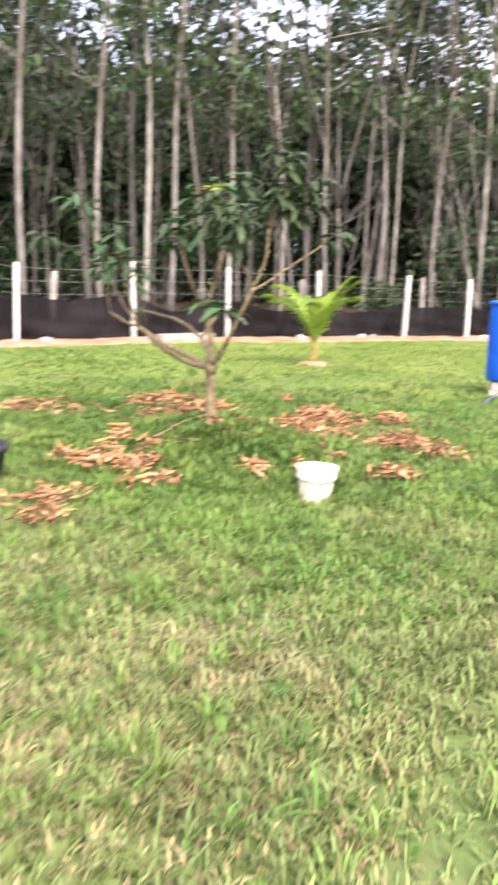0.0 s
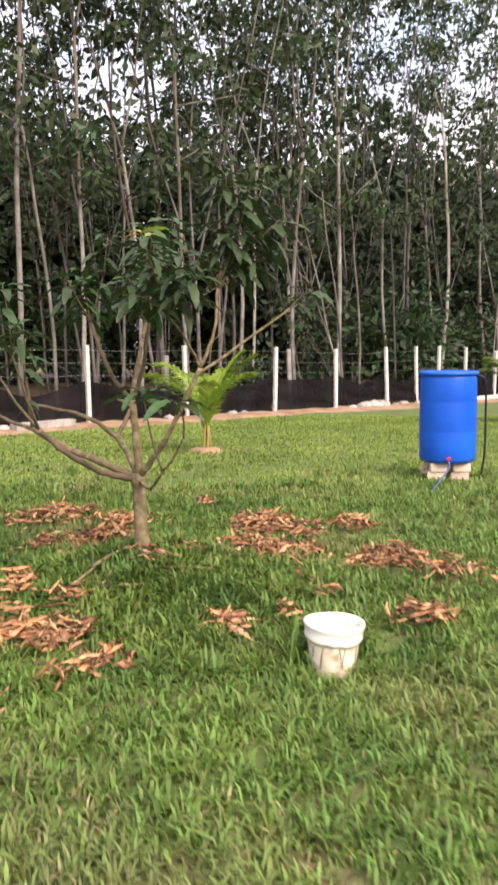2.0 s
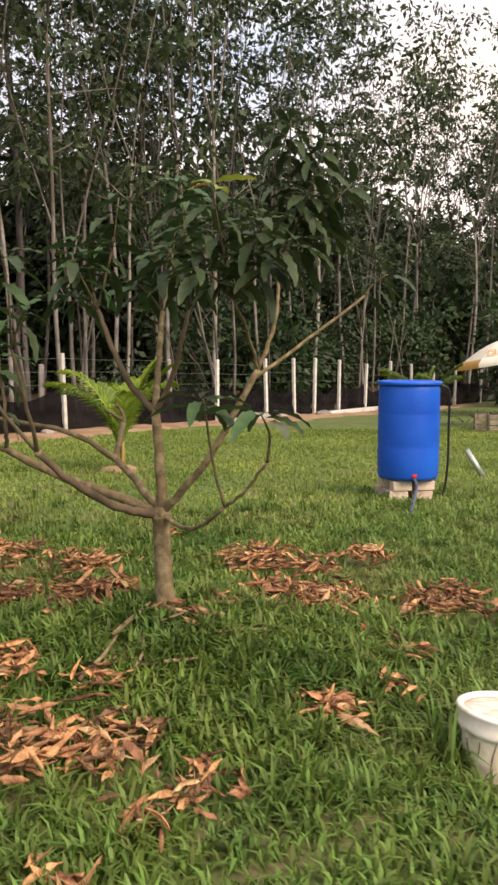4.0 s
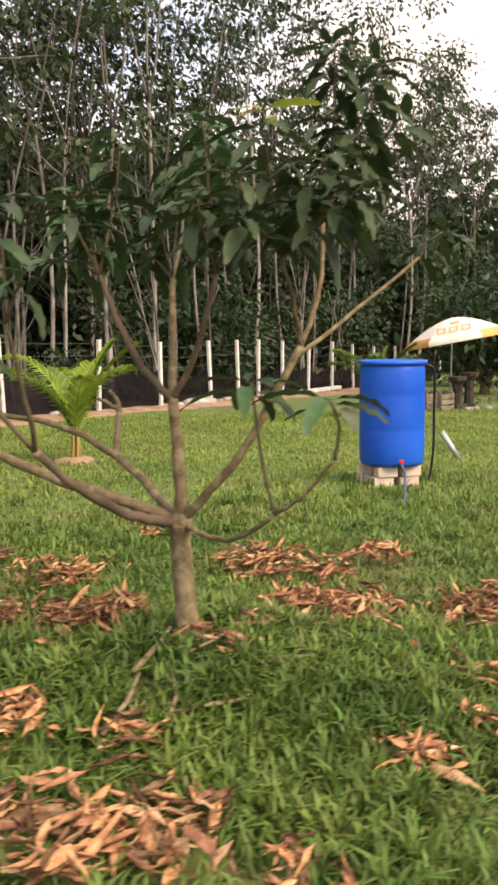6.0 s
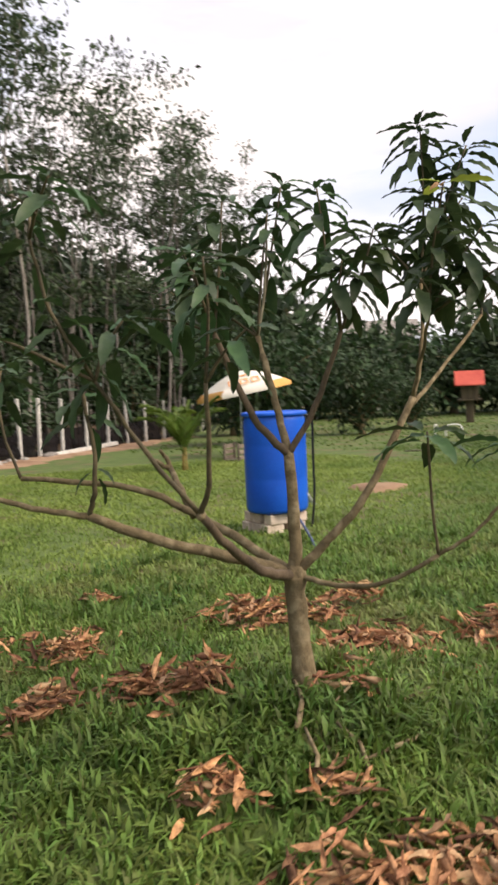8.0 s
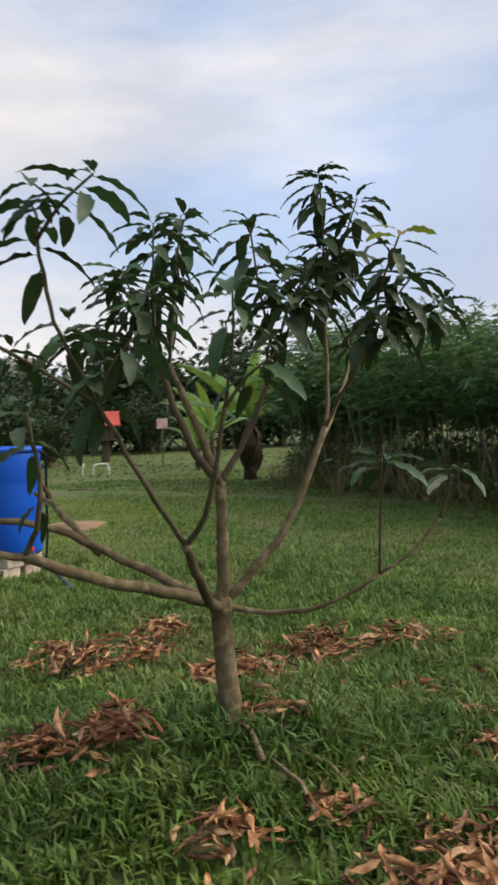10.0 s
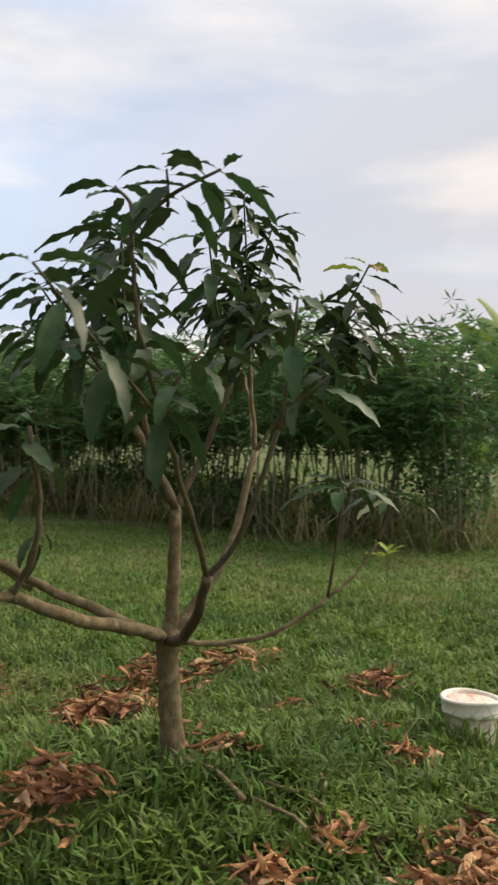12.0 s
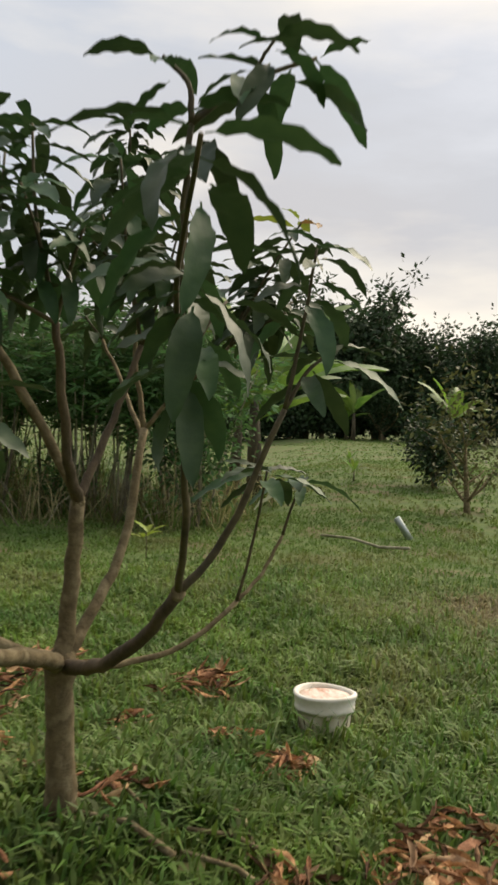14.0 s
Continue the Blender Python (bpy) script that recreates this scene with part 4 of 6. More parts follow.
    limb([F, (-0.84, 8.88, 0.75), E2, (-1.22, 9.18, 1.0), (-1.62, 9.35, 1.06)], 0.032, 0.015)
    limb([(-0.985, 9.12, 0.865), (-0.965, 9.28, 0.96), (-0.955, 9.41, 1.04)], 0.022, 0.02)
    limb([(-0.955, 9.41, 1.04), (-0.97, 9.42, 1.09), (-1.0, 9.42, 1.125)], 0.018, 0.011)
    limb([(-0.955, 9.41, 1.04), (-1.0, 9.41, 1.065), (-1.05, 9.40, 1.095)], 0.018, 0.011)
    limb([AM, (-0.70, 8.95, 1.80), (-0.684, 8.95, 2.04)], 0.010, 0.006, M_stem, "dead_stick", 6, 0.002)
    limb([E1, (-1.465, 8.895, 1.05), (-1.47, 8.875, 1.2), (-1.495, 8.895, 1.40)], 0.015, 0.010, M_twig)
    limb([(-1.62, 9.35, 1.06), (-1.68, 9.39, 1.3), (-1.66, 9.40, 1.5)], 0.010, 0.007, M_twig)

    # leafy shoots
    shoot(D1, (-1.33, 8.20, 1.76), 8)
    shoot(D1, (-1.24, 8.12, 1.55), 6, 0.9)
    shoot(D2, (-1.50, 8.42, 1.60), 6, 1.0)
    shoot(D3, D4, 10, 0.98, more=1.0)
    shoot(D3.lerp(D4, 0.4), (-1.84, 8.42, 1.955), 5, 0.8, r=0.005, more=1.0)
    shoot(D2, (-2.18, 8.565, 1.69), 9, 1.0, low=-0.5, high=0.3, more=1.0)
    whorl((-1.745, 8.53, 1.87), 6, size=1.05, more=1.0)
    shoot(D3, (-1.72, 8.58, 1.96), 4, 0.75)
    whorl((-1.57, 8.505, 1.48), 5, (0, 0, 1), 0.95, -1.0, 0.1, more=1.0)
    whorl((-1.66, 8.525, 1.64), 5, (0, 0, 1), 0.95, -0.6, 0.3, more=1.0)
    shoot(E3, (-2.0, 9.2, 1.5), 8)
    whorl((-1.495, 8.895, 1.42), 7)
    whorl((-1.468, 8.885, 1.12), 3, size=0.6, low=-0.8, high=-0.2)
    whorl((-1.66, 9.40, 1.52), 8)
    whorl((-0.59, 8.125, 1.215), 9, size=1.1, low=-0.02, high=0.4, more=1.0, along=0.04)
    shoot(LOW2, (-0.39, 7.96, 1.17), 7, 1.05, low=-0.15, high=0.35, special={0: PALE_LEAVES[0]}, along=0.04)
    shoot(AL, (-0.934, 8.842, 2.078), 10)
    shoot(AL, (-1.10, 8.85, 1.89), 10)
    shoot(AL, (-1.13, 8.70, 1.80), 8)
    shoot(AM, (-0.574, 9.013, 2.194), 12)
    shoot(AM, (-0.69, 8.93, 2.07), 8, 0.95)
    shoot(AM, (-0.772, 9.206, 1.91), 10)
    shoot(AM, (-0.88, 9.22, 1.74), 8)
    shoot(AL, (-1.2, 9.0, 1.66), 8)
    shoot(AR, (-0.66, 8.615, 2.095), 10, 1.05)
    shoot(AR, (-0.55, 8.43, 1.92), 11)
    shoot(AR, (-0.71, 8.40, 1.80), 9)
    shoot(BT, (-0.20, 8.58, 2.36), 14, 0.95)
    shoot(BT, (-0.06, 8.48, 2.27), 12)
    shoot(BT, (-0.12, 8.60, 2.08), 10)
    shoot(BF, (-0.56, 8.05, 1.99), 12, special={10: NEW_LEAVES[0], 11: NEW_LEAVES[1], 9: RUST_LEAF, 8: NEW_LEAVES[0]})
    shoot(BF, (-0.36, 8.09, 1.88), 11)
    shoot(BF, (-0.62, 8.10, 1.70), 7)
    shoot(BF, (-0.28, 8.00, 1.78), 10)
    shoot(BT, (-0.33, 8.72, 1.95), 8)
    shoot(BT, (0.05, 8.78, 1.97), 9)
    shoot(BT, (0.08, 8.66, 2.12), 9)
    shoot(BS, (0.26, 8.70, 1.74), 9)
    if spare_v:
        ob = put("foliage", mesh_np("foliage", np.concatenate(spare_v), np.concatenate(spare_f), M_leaf, True), tree)
        tagged(ob, "dark green drooping leaves", kind="stuff")
    return tree


mango = build_mango()


# ---- fallen leaves ----
def dry_leaf_mesh(seed):
    """A dead mango leaf: a long pointed blade, folded or loosely rolled along the midrib, with uneven crinkled edges and a stalk."""
    rng = random.Random(seed)
    L, W = rng.uniform(0.12, 0.2), rng.uniform(0.027, 0.045)
    roll, bend, ph, tw = rng.choice((1.0, 1.5, 2.0, 2.5, 3.0)), rng.uniform(-1.5, 1.5), rng.uniform(0, 6), rng.uniform(-1.2, 1.2)
    sway = rng.uniform(-0.016, 0.016)
    v, f = [], []
    for i in range(9):
        t = i / 8
        u = max(0.0, (t - 0.1) / 0.9)
        w = 0.0025 + W * 0.5 * max(0.0, math.sin(math.pi * u ** 0.85)) ** 0.75
        y, z = L * (t - 0.5), bend * L * 0.5 * (t - 0.5) ** 2
        r = roll * (0.8 + 0.35 * math.sin(3 * t + ph))
        for j in (-1, -0.5, 0, 0.5, 1):
            a = j * r
            px, pz = w * math.sin(a) / r * (1.0 + 0.1 * j), w * (1 - math.cos(a)) / r
            c, sn = math.cos(tw * (t - 0.5)), math.sin(tw * (t - 0.5))
            edge = 0.0065 * abs(j) * math.sin(11 * t + ph + 2 * j) * (w > 0.004)
            v.append((px * c - pz * sn + sway * math.sin(3.1 * t), y, z + px * sn + pz * c + edge + rng.uniform(-0.0025, 0.0025)))
    for i in range(8):
        for j in range(4):
            a = 5 * i + j
            f.append((a, a + 1, a + 6, a + 5))
    return mesh_np("dry_leaf", v, f, (M_dry, M_dry_pale, M_dry_dark, M_dry, M_dry, M_dry_dark, M_dry, M_dry)[seed % 8], True)


DRY = [dry_leaf_mesh(90 + k) for k in range(16)]
rng = random.Random(12)


def leaf_pile(x, y, rx, ry, n, turn=0.0, high=0.05):
    pile = thing("leaf_pile", x, y, gz(x, y), "scattered heap of curled brown mango leaves on the grass", "dry leaves", "fallen leaf piles", rz=turn)
    c, s = math.cos(radians(turn)), math.sin(radians(turn))
    heaps = [(rng.uniform(-0.6, 0.6), rng.uniform(-0.6, 0.6), rng.uniform(0.22, 0.5)) for _ in range(3 + n // 16)]
    for k in range(n):
        hx, hy, hw = heaps[rng.randrange(len(heaps))]
        ox, oy = rng.gauss(0, hw), rng.gauss(0, hw)
        px, py = rx * (hx + 0.8 * ox), ry * (hy + 0.8 * oy)
        wx, wy = x + px * c - py * s, y + px * s + py * c
        q = math.hypot(ox, oy)
        h = gz(wx, wy) - gz(x, y) + 0.055 + high * max(0, 1 - q) * rng.random()
        m = pose(px, py, h, rng.gauss(0, 25), rng.gauss(0, 50) + (180 if rng.random() < 0.45 else 0), rng.uniform(0, 360)) @ Matrix.Scale(rng.uniform(0.5, 1.0), 4)
        put("dry_leaf", DRY[rng.randrange(16)], pile, m)


PILES = [(-1.62, 10.55, 0.42, 0.26, 34), (-1.15, 10.25, 0.36, 0.2, 30), (-2.0, 10.45, 0.35, 0.22, 22), (-0.12, 10.12, 0.34, 0.25, 50), (0.09, 9.95, 0.2, 0.16, 20), (0.50, 10.2, 0.22, 0.17, 20),
         (0.03, 9.24, 0.34, 0.26, 80), (0.71, 9.13, 0.26, 0.21, 42), (1.06, 8.85, 0.22, 0.18, 28), (-0.17, 7.93, 0.15, 0.12, 14), (0.12, 8.02, 0.16, 0.1, 7), (0.76, 8.0, 0.22, 0.18, 26), (0.34, 8.4, 0.13, 0.12, 7)]
PILES += [(-1.31, 8.25, 0.15, 0.12, 20), (-1.02, 8.07, 0.13, 0.1, 10), (-1.38, 7.76, 0.24, 0.15, 40), (-1.14, 7.62, 0.2, 0.14, 26), (-0.89, 7.61, 0.2, 0.14, 32), (-0.64, 7.42, 0.15, 0.13, 14), (-0.80, 7.27, 0.1, 0.1, 7),
          (-1.48, 9.52, 0.26, 0.15, 24), (-1.06, 9.02, 0.26, 0.14, 26), (-1.18, 9.28, 0.22, 0.14, 26)]
PILES += [(-0.50, 8.72, 0.10, 0.2, 5), (-0.62, 8.50, 0.16, 0.12, 6), (-2.83, 9.7, 0.5, 0.34, 36), (-1.12, 6.62, 0.2, 0.2, 26), (-0.82, 6.26, 0.17, 0.17, 20), (-1.02, 6.95, 0.1, 0.08, 5), (-0.75, 11.2, 0.12, 0.08, 7)]
for k, (px, py, prx, pry, pn) in enumerate(PILES):
    leaf_pile(px, py, prx * 1.05, pry * 1.05, int(pn * (3.2 if py > 8.9 and px < -0.9 else 2.9 if py > 8.9 else 2.3)), 37 * k % 180, 0.125 if pn > 18 else 0.05)

# ---- cassava hedge ----
def cassava(seed, height):
    rng, nr = random.Random(seed), np.random.default_rng(seed)
    plant = thing("cassava_plant", 0, 0, 0, "tall cassava plant with bare stems and feathery dark leaves", "shrub", "cassava hedge")
    tips = []
    for k in range(6):
        a = rng.uniform(0, 6.283)
        pts, rad, d = grow(rng, (0.12 * math.cos(a), 0.12 * math.sin(a), -0.05), (0.18 * math.cos(a), 0.18 * math.sin(a), 1), height * rng.uniform(0.72, 0.95), 0.018, 6, 0.10, 0.05)
        part("stem", tube(pts, rad, 5), M_stem, plant)
        tips += pts[4:]
        for _ in range(4):
            b = rng.uniform(0, 6.283)
            sp, sr, sd = grow(rng, pts[rng.randint(4, 6)], (math.cos(b), math.sin(b), 0.3), rng.uniform(0.4, 0.85), 0.009, 3, 0.2, 0.08)
            tips += sp[1:]
    n = 430
    cen = np.array([t[:] for t in tips])[nr.integers(0, len(tips), n)]
    d = nr.normal(0, 1, (n, 3)) * (1, 1, 0.6)
    d /= np.linalg.norm(d, axis=1, keepdims=True)
    hub = cen + d * nr.uniform(0.12, 0.5, (n, 1))
    C, D, L = [], [], []
    for k in range(6):
        a = (k - 2.5) * 0.75
        s = np.cross(d, (0, 0, 1.0))
        s /= np.linalg.norm(s, axis=1, keepdims=True) + 1e-6
        C.append(hub)
        D.append((d * math.cos(a) + s * math.sin(a)) * 2.2)
        L.append(nr.uniform(0.11, 0.19, n))
    C, D, L = np.concatenate(C), np.concatenate(D), np.concatenate(L)
    v, f = leaf_cards(C, D, L, L * 0.22, nr, 0.5)
    put("crown", mesh_np("crown", v, f, M_cassava), plant)
    return plant


rng = random.Random(21)
kinds = [cassava(60 + k, (2.95, 2.75, 3.05, 2.6)[k]) for k in range(4)]
places = []
H0, HU = Vector((7.7, 8.0, 0)), Vector((0.46, 0.888, 0))
HN = Vector((0.888, -0.46, 0))
for row in range(3):
    s = -0.6 + 0.5 * row
    while s < 12.5 - row * 0.3:
        bulge = 1.3 * max(0, (s - 4) / 8)
        p = H0 + HU * (s + rng.uniform(-0.25, 0.25)) + HN * (row * 1.0 + bulge + rng.uniform(-0.3, 0.3))
        places.append((p.x, p.y, rng.uniform(0, 360), rng.uniform(0.95, 1.2)))
        s += 0.95 * rng.uniform(0.8, 1.2)
scatter(kinds, places)


# dead stalks at the foot of the hedge
def stalk_bundle(x, y, n, seed):
    rng = random.Random(seed)
    b = thing("stalk_bundle", x, y, gz(x, y), "dry bent cassava stalks leaning at the foot of the hedge", "stalks", "dry stalks")
    for k in range(n):
        a = rng.uniform(0, 6.283)
        p = Vector((rng.uniform(-0.5, 0.5), rng.uniform(-0.5, 0.5), 0))
        q = p + Vector((math.cos(a) * 0.4, math.sin(a) * 0.4, rng.uniform(0.15, 0.7)))
        part("stalk", tube([p, p.lerp(q, 0.5) + Vector((0.03, 0.02, 0.06)), q], [0.008, 0.006, 0.004], 5), M_stem, b)


for k, (x, y) in enumerate(((7.4, 9.6), (7.2, 8.3), (8.0, 10.9), (8.3, 7.4), (9.2, 12.4))):
    stalk_bundle(x, y, 5, 200 + k)


# low leafy growth between the stems
undergrowth = bushy("undergrowth_shrub", "low dark leafy plant growing between the cassava stems", "shrub", 106, 0.8, 1.3, 900, 0.1, M_cassava, M_stem, "hedge undergrowth", 0.02, 6, 0.3)
places = []
for k in range(16):
    p = H0 + HU * (1.7 + 0.7 * k + rng.uniform(-0.2, 0.2)) + HN * (0.2 + 0.16 * max(0, 0.7 * k - 2.3) + rng.uniform(-0.2, 0.9))
    places.append((p.x, p.y, rng.uniform(0, 360), rng.uniform(0.6, 1.15)))
scatter([undergrowth], places)


def lidded_tub(x, y):
    t = thing("plastic_tub", x, y, gz(x, y), "black plastic tub with a pale board laid across it", "tub", rz=25)
    part("body", lathe([(0.0, 0.0), (0.17, 0.0), (0.2, 0.03), (0.23, 0.36), (0.25, 0.37), (0.25, 0.4), (0.22, 0.4), (0.19, 0.05), (0.0, 0.04)], 24), M_dark, t)
    part("board", box(0.62, 0.2, 0.025, 0.006, (0, 0, 0.402)), M_post, t, "pale weathered board", smooth=False)


def clay_jar(x, y):
    j = thing("water_jar", x, y, gz(x, y), "large reddish clay water jar standing in the grass", "jar")
    part("body", lathe([(0.0, 0.0), (0.24, 0.0), (0.3, 0.06), (0.46, 0.34), (0.48, 0.5), (0.42, 0.66), (0.31, 0.74), (0.3, 0.76)], 28), M_clay, j)
    part("rim", lathe([(0.27, 0.75), (0.32, 0.75), (0.36, 0.78), (0.36, 0.81), (0.33, 0.82), (0.27, 0.8)], 28), M_clay, j)


lidded_tub(12.1, 14.75)
clay_jar(27.2, 24.9)


# ---- banana plants ----
def banana(seed, height, leaves=7, girth=1.0, skirt=0):
    rng = random.Random(seed)
    plant = thing("banana_plant", 0, 0, 0, "banana plant with broad bright green leaves", "banana plant", "banana plants")
    h = height * 0.38
    part("stem", tube([(0, 0, -0.05), (0.02, 0.01, h * 0.5), (0.05, 0.02, h)], [0.1 * girth * height / 3, 0.085 * girth * height / 3, 0.05 * girth * height / 3], 8), M_banana_stem, plant)
    for k in range(leaves):
        a = 2.4 * k + rng.uniform(-0.3, 0.3)
        lift = 7.0 if k == 0 else rng.uniform(0.7, 2.6)
        L, W = height * rng.uniform(0.5, 0.68), height * (0.045 if k == 0 else 0.078)
        d = Vector((math.cos(a), math.sin(a), lift)).normalized()
        p = Vector((0.05, 0.02, h * rng.uniform(0.85, 1.0)))
        side = Vector((-math.sin(a), math.cos(a), 0))
        bm, rows = bmesh.new(), []
        for i in range(10):
            t = i / 9
            w = W * (0.05 if i < 2 else math.sin(math.pi * min(1, (t - 0.12) * 1.08)) ** 0.6 + 0.03)
            up = side.cross(d)
            rip = rng.uniform(0.82, 1.05)
            rows.append([bm.verts.new(p + side * sgn * w * rip + up * abs(sgn) * w * 0.35) for sgn in (-1, -0.02, 0.02, 1)])
            p = p + d * (L / 9)
            d = (d + Vector((math.cos(a) * 0.05, math.sin(a) * 0.05, -0.05 - 0.016 * i))).normalized()
        for r, s in zip(rows, rows[1:]):
            for j in range(3):
                bm.faces.new((r[j], r[j + 1], s[j + 1], s[j]))
        part("leaf", bm, M_banana if k == 0 else M_banana_old, plant)
    # withered leaves hanging round the stem
    for k in range(skirt):
        a = 2.4 * k + rng.uniform(-0.3, 0.3)
        out, side = Vector((math.cos(a), math.sin(a), 0)), Vector((-math.sin(a), math.cos(a), 0))
        bm, rows = bmesh.new(), []
        top, drop = h * rng.uniform(0.75, 1.0), h * rng.uniform(0.55, 0.85)
        for i in range(7):
            t = i / 6
            w = 0.14 * math.sin(math.pi * min(1, t * 0.9 + 0.1)) + 0.02
            c = out * (0.08 + 0.22 * math.sin(math.pi * min(1, t * 1.1)) ** 0.7) + Vector((0, 0, top - drop * t))
            rows.append([bm.verts.new(c + side * sgn * w + out * (0.05 * abs(sgn) * math.sin(5 * t + k)) + side * rng.uniform(-0.02, 0.02)) for sgn in (-1, 0, 1)])
        for r, q in zip(rows, rows[1:]):
            for j in range(2):
                bm.faces.new((r[j], r[j + 1], q[j + 1], q[j]))
        part("dead_leaf", bm, M_banana_dead, plant, "withered brown hanging leaf")
    return plant


big = banana(83, 4.1, 7, 1.4, 12)
scatter([big], [(14.6, 19.6, 20, 1.0)])
kinds = [banana(80, 2.6, 8), banana(81, 3.4, 7), banana(82, 3.0, 8)]
scatter(kinds, [(21.0, 26.6, 0, 1.0), (23.0, 27.8, 90, 1.0), (17.6, 23.2, 200, 1.1), (19.0, 24.9, 10, 0.7),
                (54, -9.8, 0, 1.5), (56, -9.9, 70, 1.25), (15.8, 2.6, 30, 0.18), (12.7, 3.5, 130, 0.16), (11.6, 5.7, 60, 1.55), (12.4, 5.95, 200, 1.45), (13.2, 5.4, 100, 1.1), (43, -12.2, 100, 1.6),
                (15.5, 6.2, 20, 1.0)])

# ---- loose trees and the far edge ----
end_shrub = bushy("climber_shrub", "narrow shrub overgrown with fine climbing leaves at the hedge end", "shrub", 104, 2.3, 1.1, 2600, 0.09, M_cassava, M_stem, "", 0.06, 5, 0.3)
scatter([end_shrub], [(7.5, 7.35, 0, 1.0)])
lawn_trees = [bushy("orchard_tree", "dark rounded young orchard tree on the lawn", "tree", 101, 3.0, 3.0, 3000, 0.2, M_under, M_bark, "orchard trees", 0.18),
              bushy("orchard_tree", "dark rounded young orchard tree on the lawn", "tree", 102, 2.6, 2.6, 3000, 0.17, M_far_leaf, M_bark, "orchard trees", 0.12)]
scatter(lawn_trees, [(10.5, 29.5, 0, 1.35), (16.0, 31.5, 50, 1.25), (13.0, 36.0, 100, 1.5), (19.5, 33.0, 20, 0.95), (11.8, 2.2, 60, 0.5), (30, 37, 10, 1.2), (24.0, 20.5, 80, 1.1), (9.0, 38.0, 10, 1.5)])
sapling = bushy("sapling", "slender leafy sapling with a thin trunk in the lawn", "sapling", 103, 2.5, 1.3, 800, 0.1, M_olive, M_bark, "", 0.3, 5, 0.3)
scatter([sapling], [(8.72, 2.98, 0, 1.0)])

far = [bushy("broadleaf_tree", "large dark broadleaf tree at the far edge of the clearing", "tree", 110 + k, (13, 11, 9)[k], (11, 9, 9)[k], 1150, 1.0, M_far_leaf, M_bark, "far trees", 0.03, 7, 0.15) for k in range(3)]
mass = [bushy("broadleaf_tree", "large dark broadleaf tree at the far edge of the clearing", "tree", 120 + k, (13, 11)[k], (12, 10)[k], 12000, 0.46, M_far_leaf, M_bark, "far trees", 0.03, 20, 0.08) for k in range(2)]
rng = random.Random(31)
scatter(mass, [(63.0, -8.5, 0, 0.85), (62.5, -11.5, 60, 1.2), (61.5, -14.2, 90, 0.9), (60.5, -16.6, 20, 0.82), (59.6, -18.8, 50, 0.64), (58.7, -20.8, 10, 0.88), (57.5, -23.2, 130, 0.8),
               (65, -5, 200, 0.75), (66, -1, 40, 0.66), (67, 3, 75, 0.62), (56, -27, 15, 0.75), (55, -31, 100, 0.8), (58.5, -13.5, 160, 0.42), (57.5, -17.5, 210, 0.36), (57, -21.5, 30, 0.4)])
far_shrub = bushy("far_shrub", "dense dark shrub at the foot of the far trees", "shrub", 126, 3.2, 5.5, 3200, 0.42, M_far_leaf, M_bark, "far shrubs", 0.02, 9, 0.16)
scatter([far_shrub], [(60.5 - 0.12 * k * k / 3 + rng.uniform(-1, 1), -6.5 - 2.6 * k, 50 * k, rng.uniform(0.75, 1.05)) for k in range(-3, 9)] + [(19.5 + 3.3 * k, 47.5 - 1.9 * k + rng.uniform(-1, 1), 70 * k, rng.uniform(1.0, 1.45)) for k in range(9)])
places = [(85, 20.5, 20, 1.1)]
for a in np.arange(18, 200, 3.2):
    d = rng.uniform(78, 105) if a > 66 else rng.uniform(46, 62)
    t = radians(a)
    k = 0.95 if a < 31 else 0.5
    places.append((-1 + d * math.sin(t), 8 + d * math.cos(t), rng.uniform(0, 360), k * rng.uniform(0.8, 1.2)))
for a in np.arange(202, 318, 10):
    t = radians(a)
    places.append((-1 + 75 * math.sin(t), 8 + 75 * math.cos(t), rng.uniform(0, 360), rng.uniform(0.6, 0.9)))
scatter(far, places)


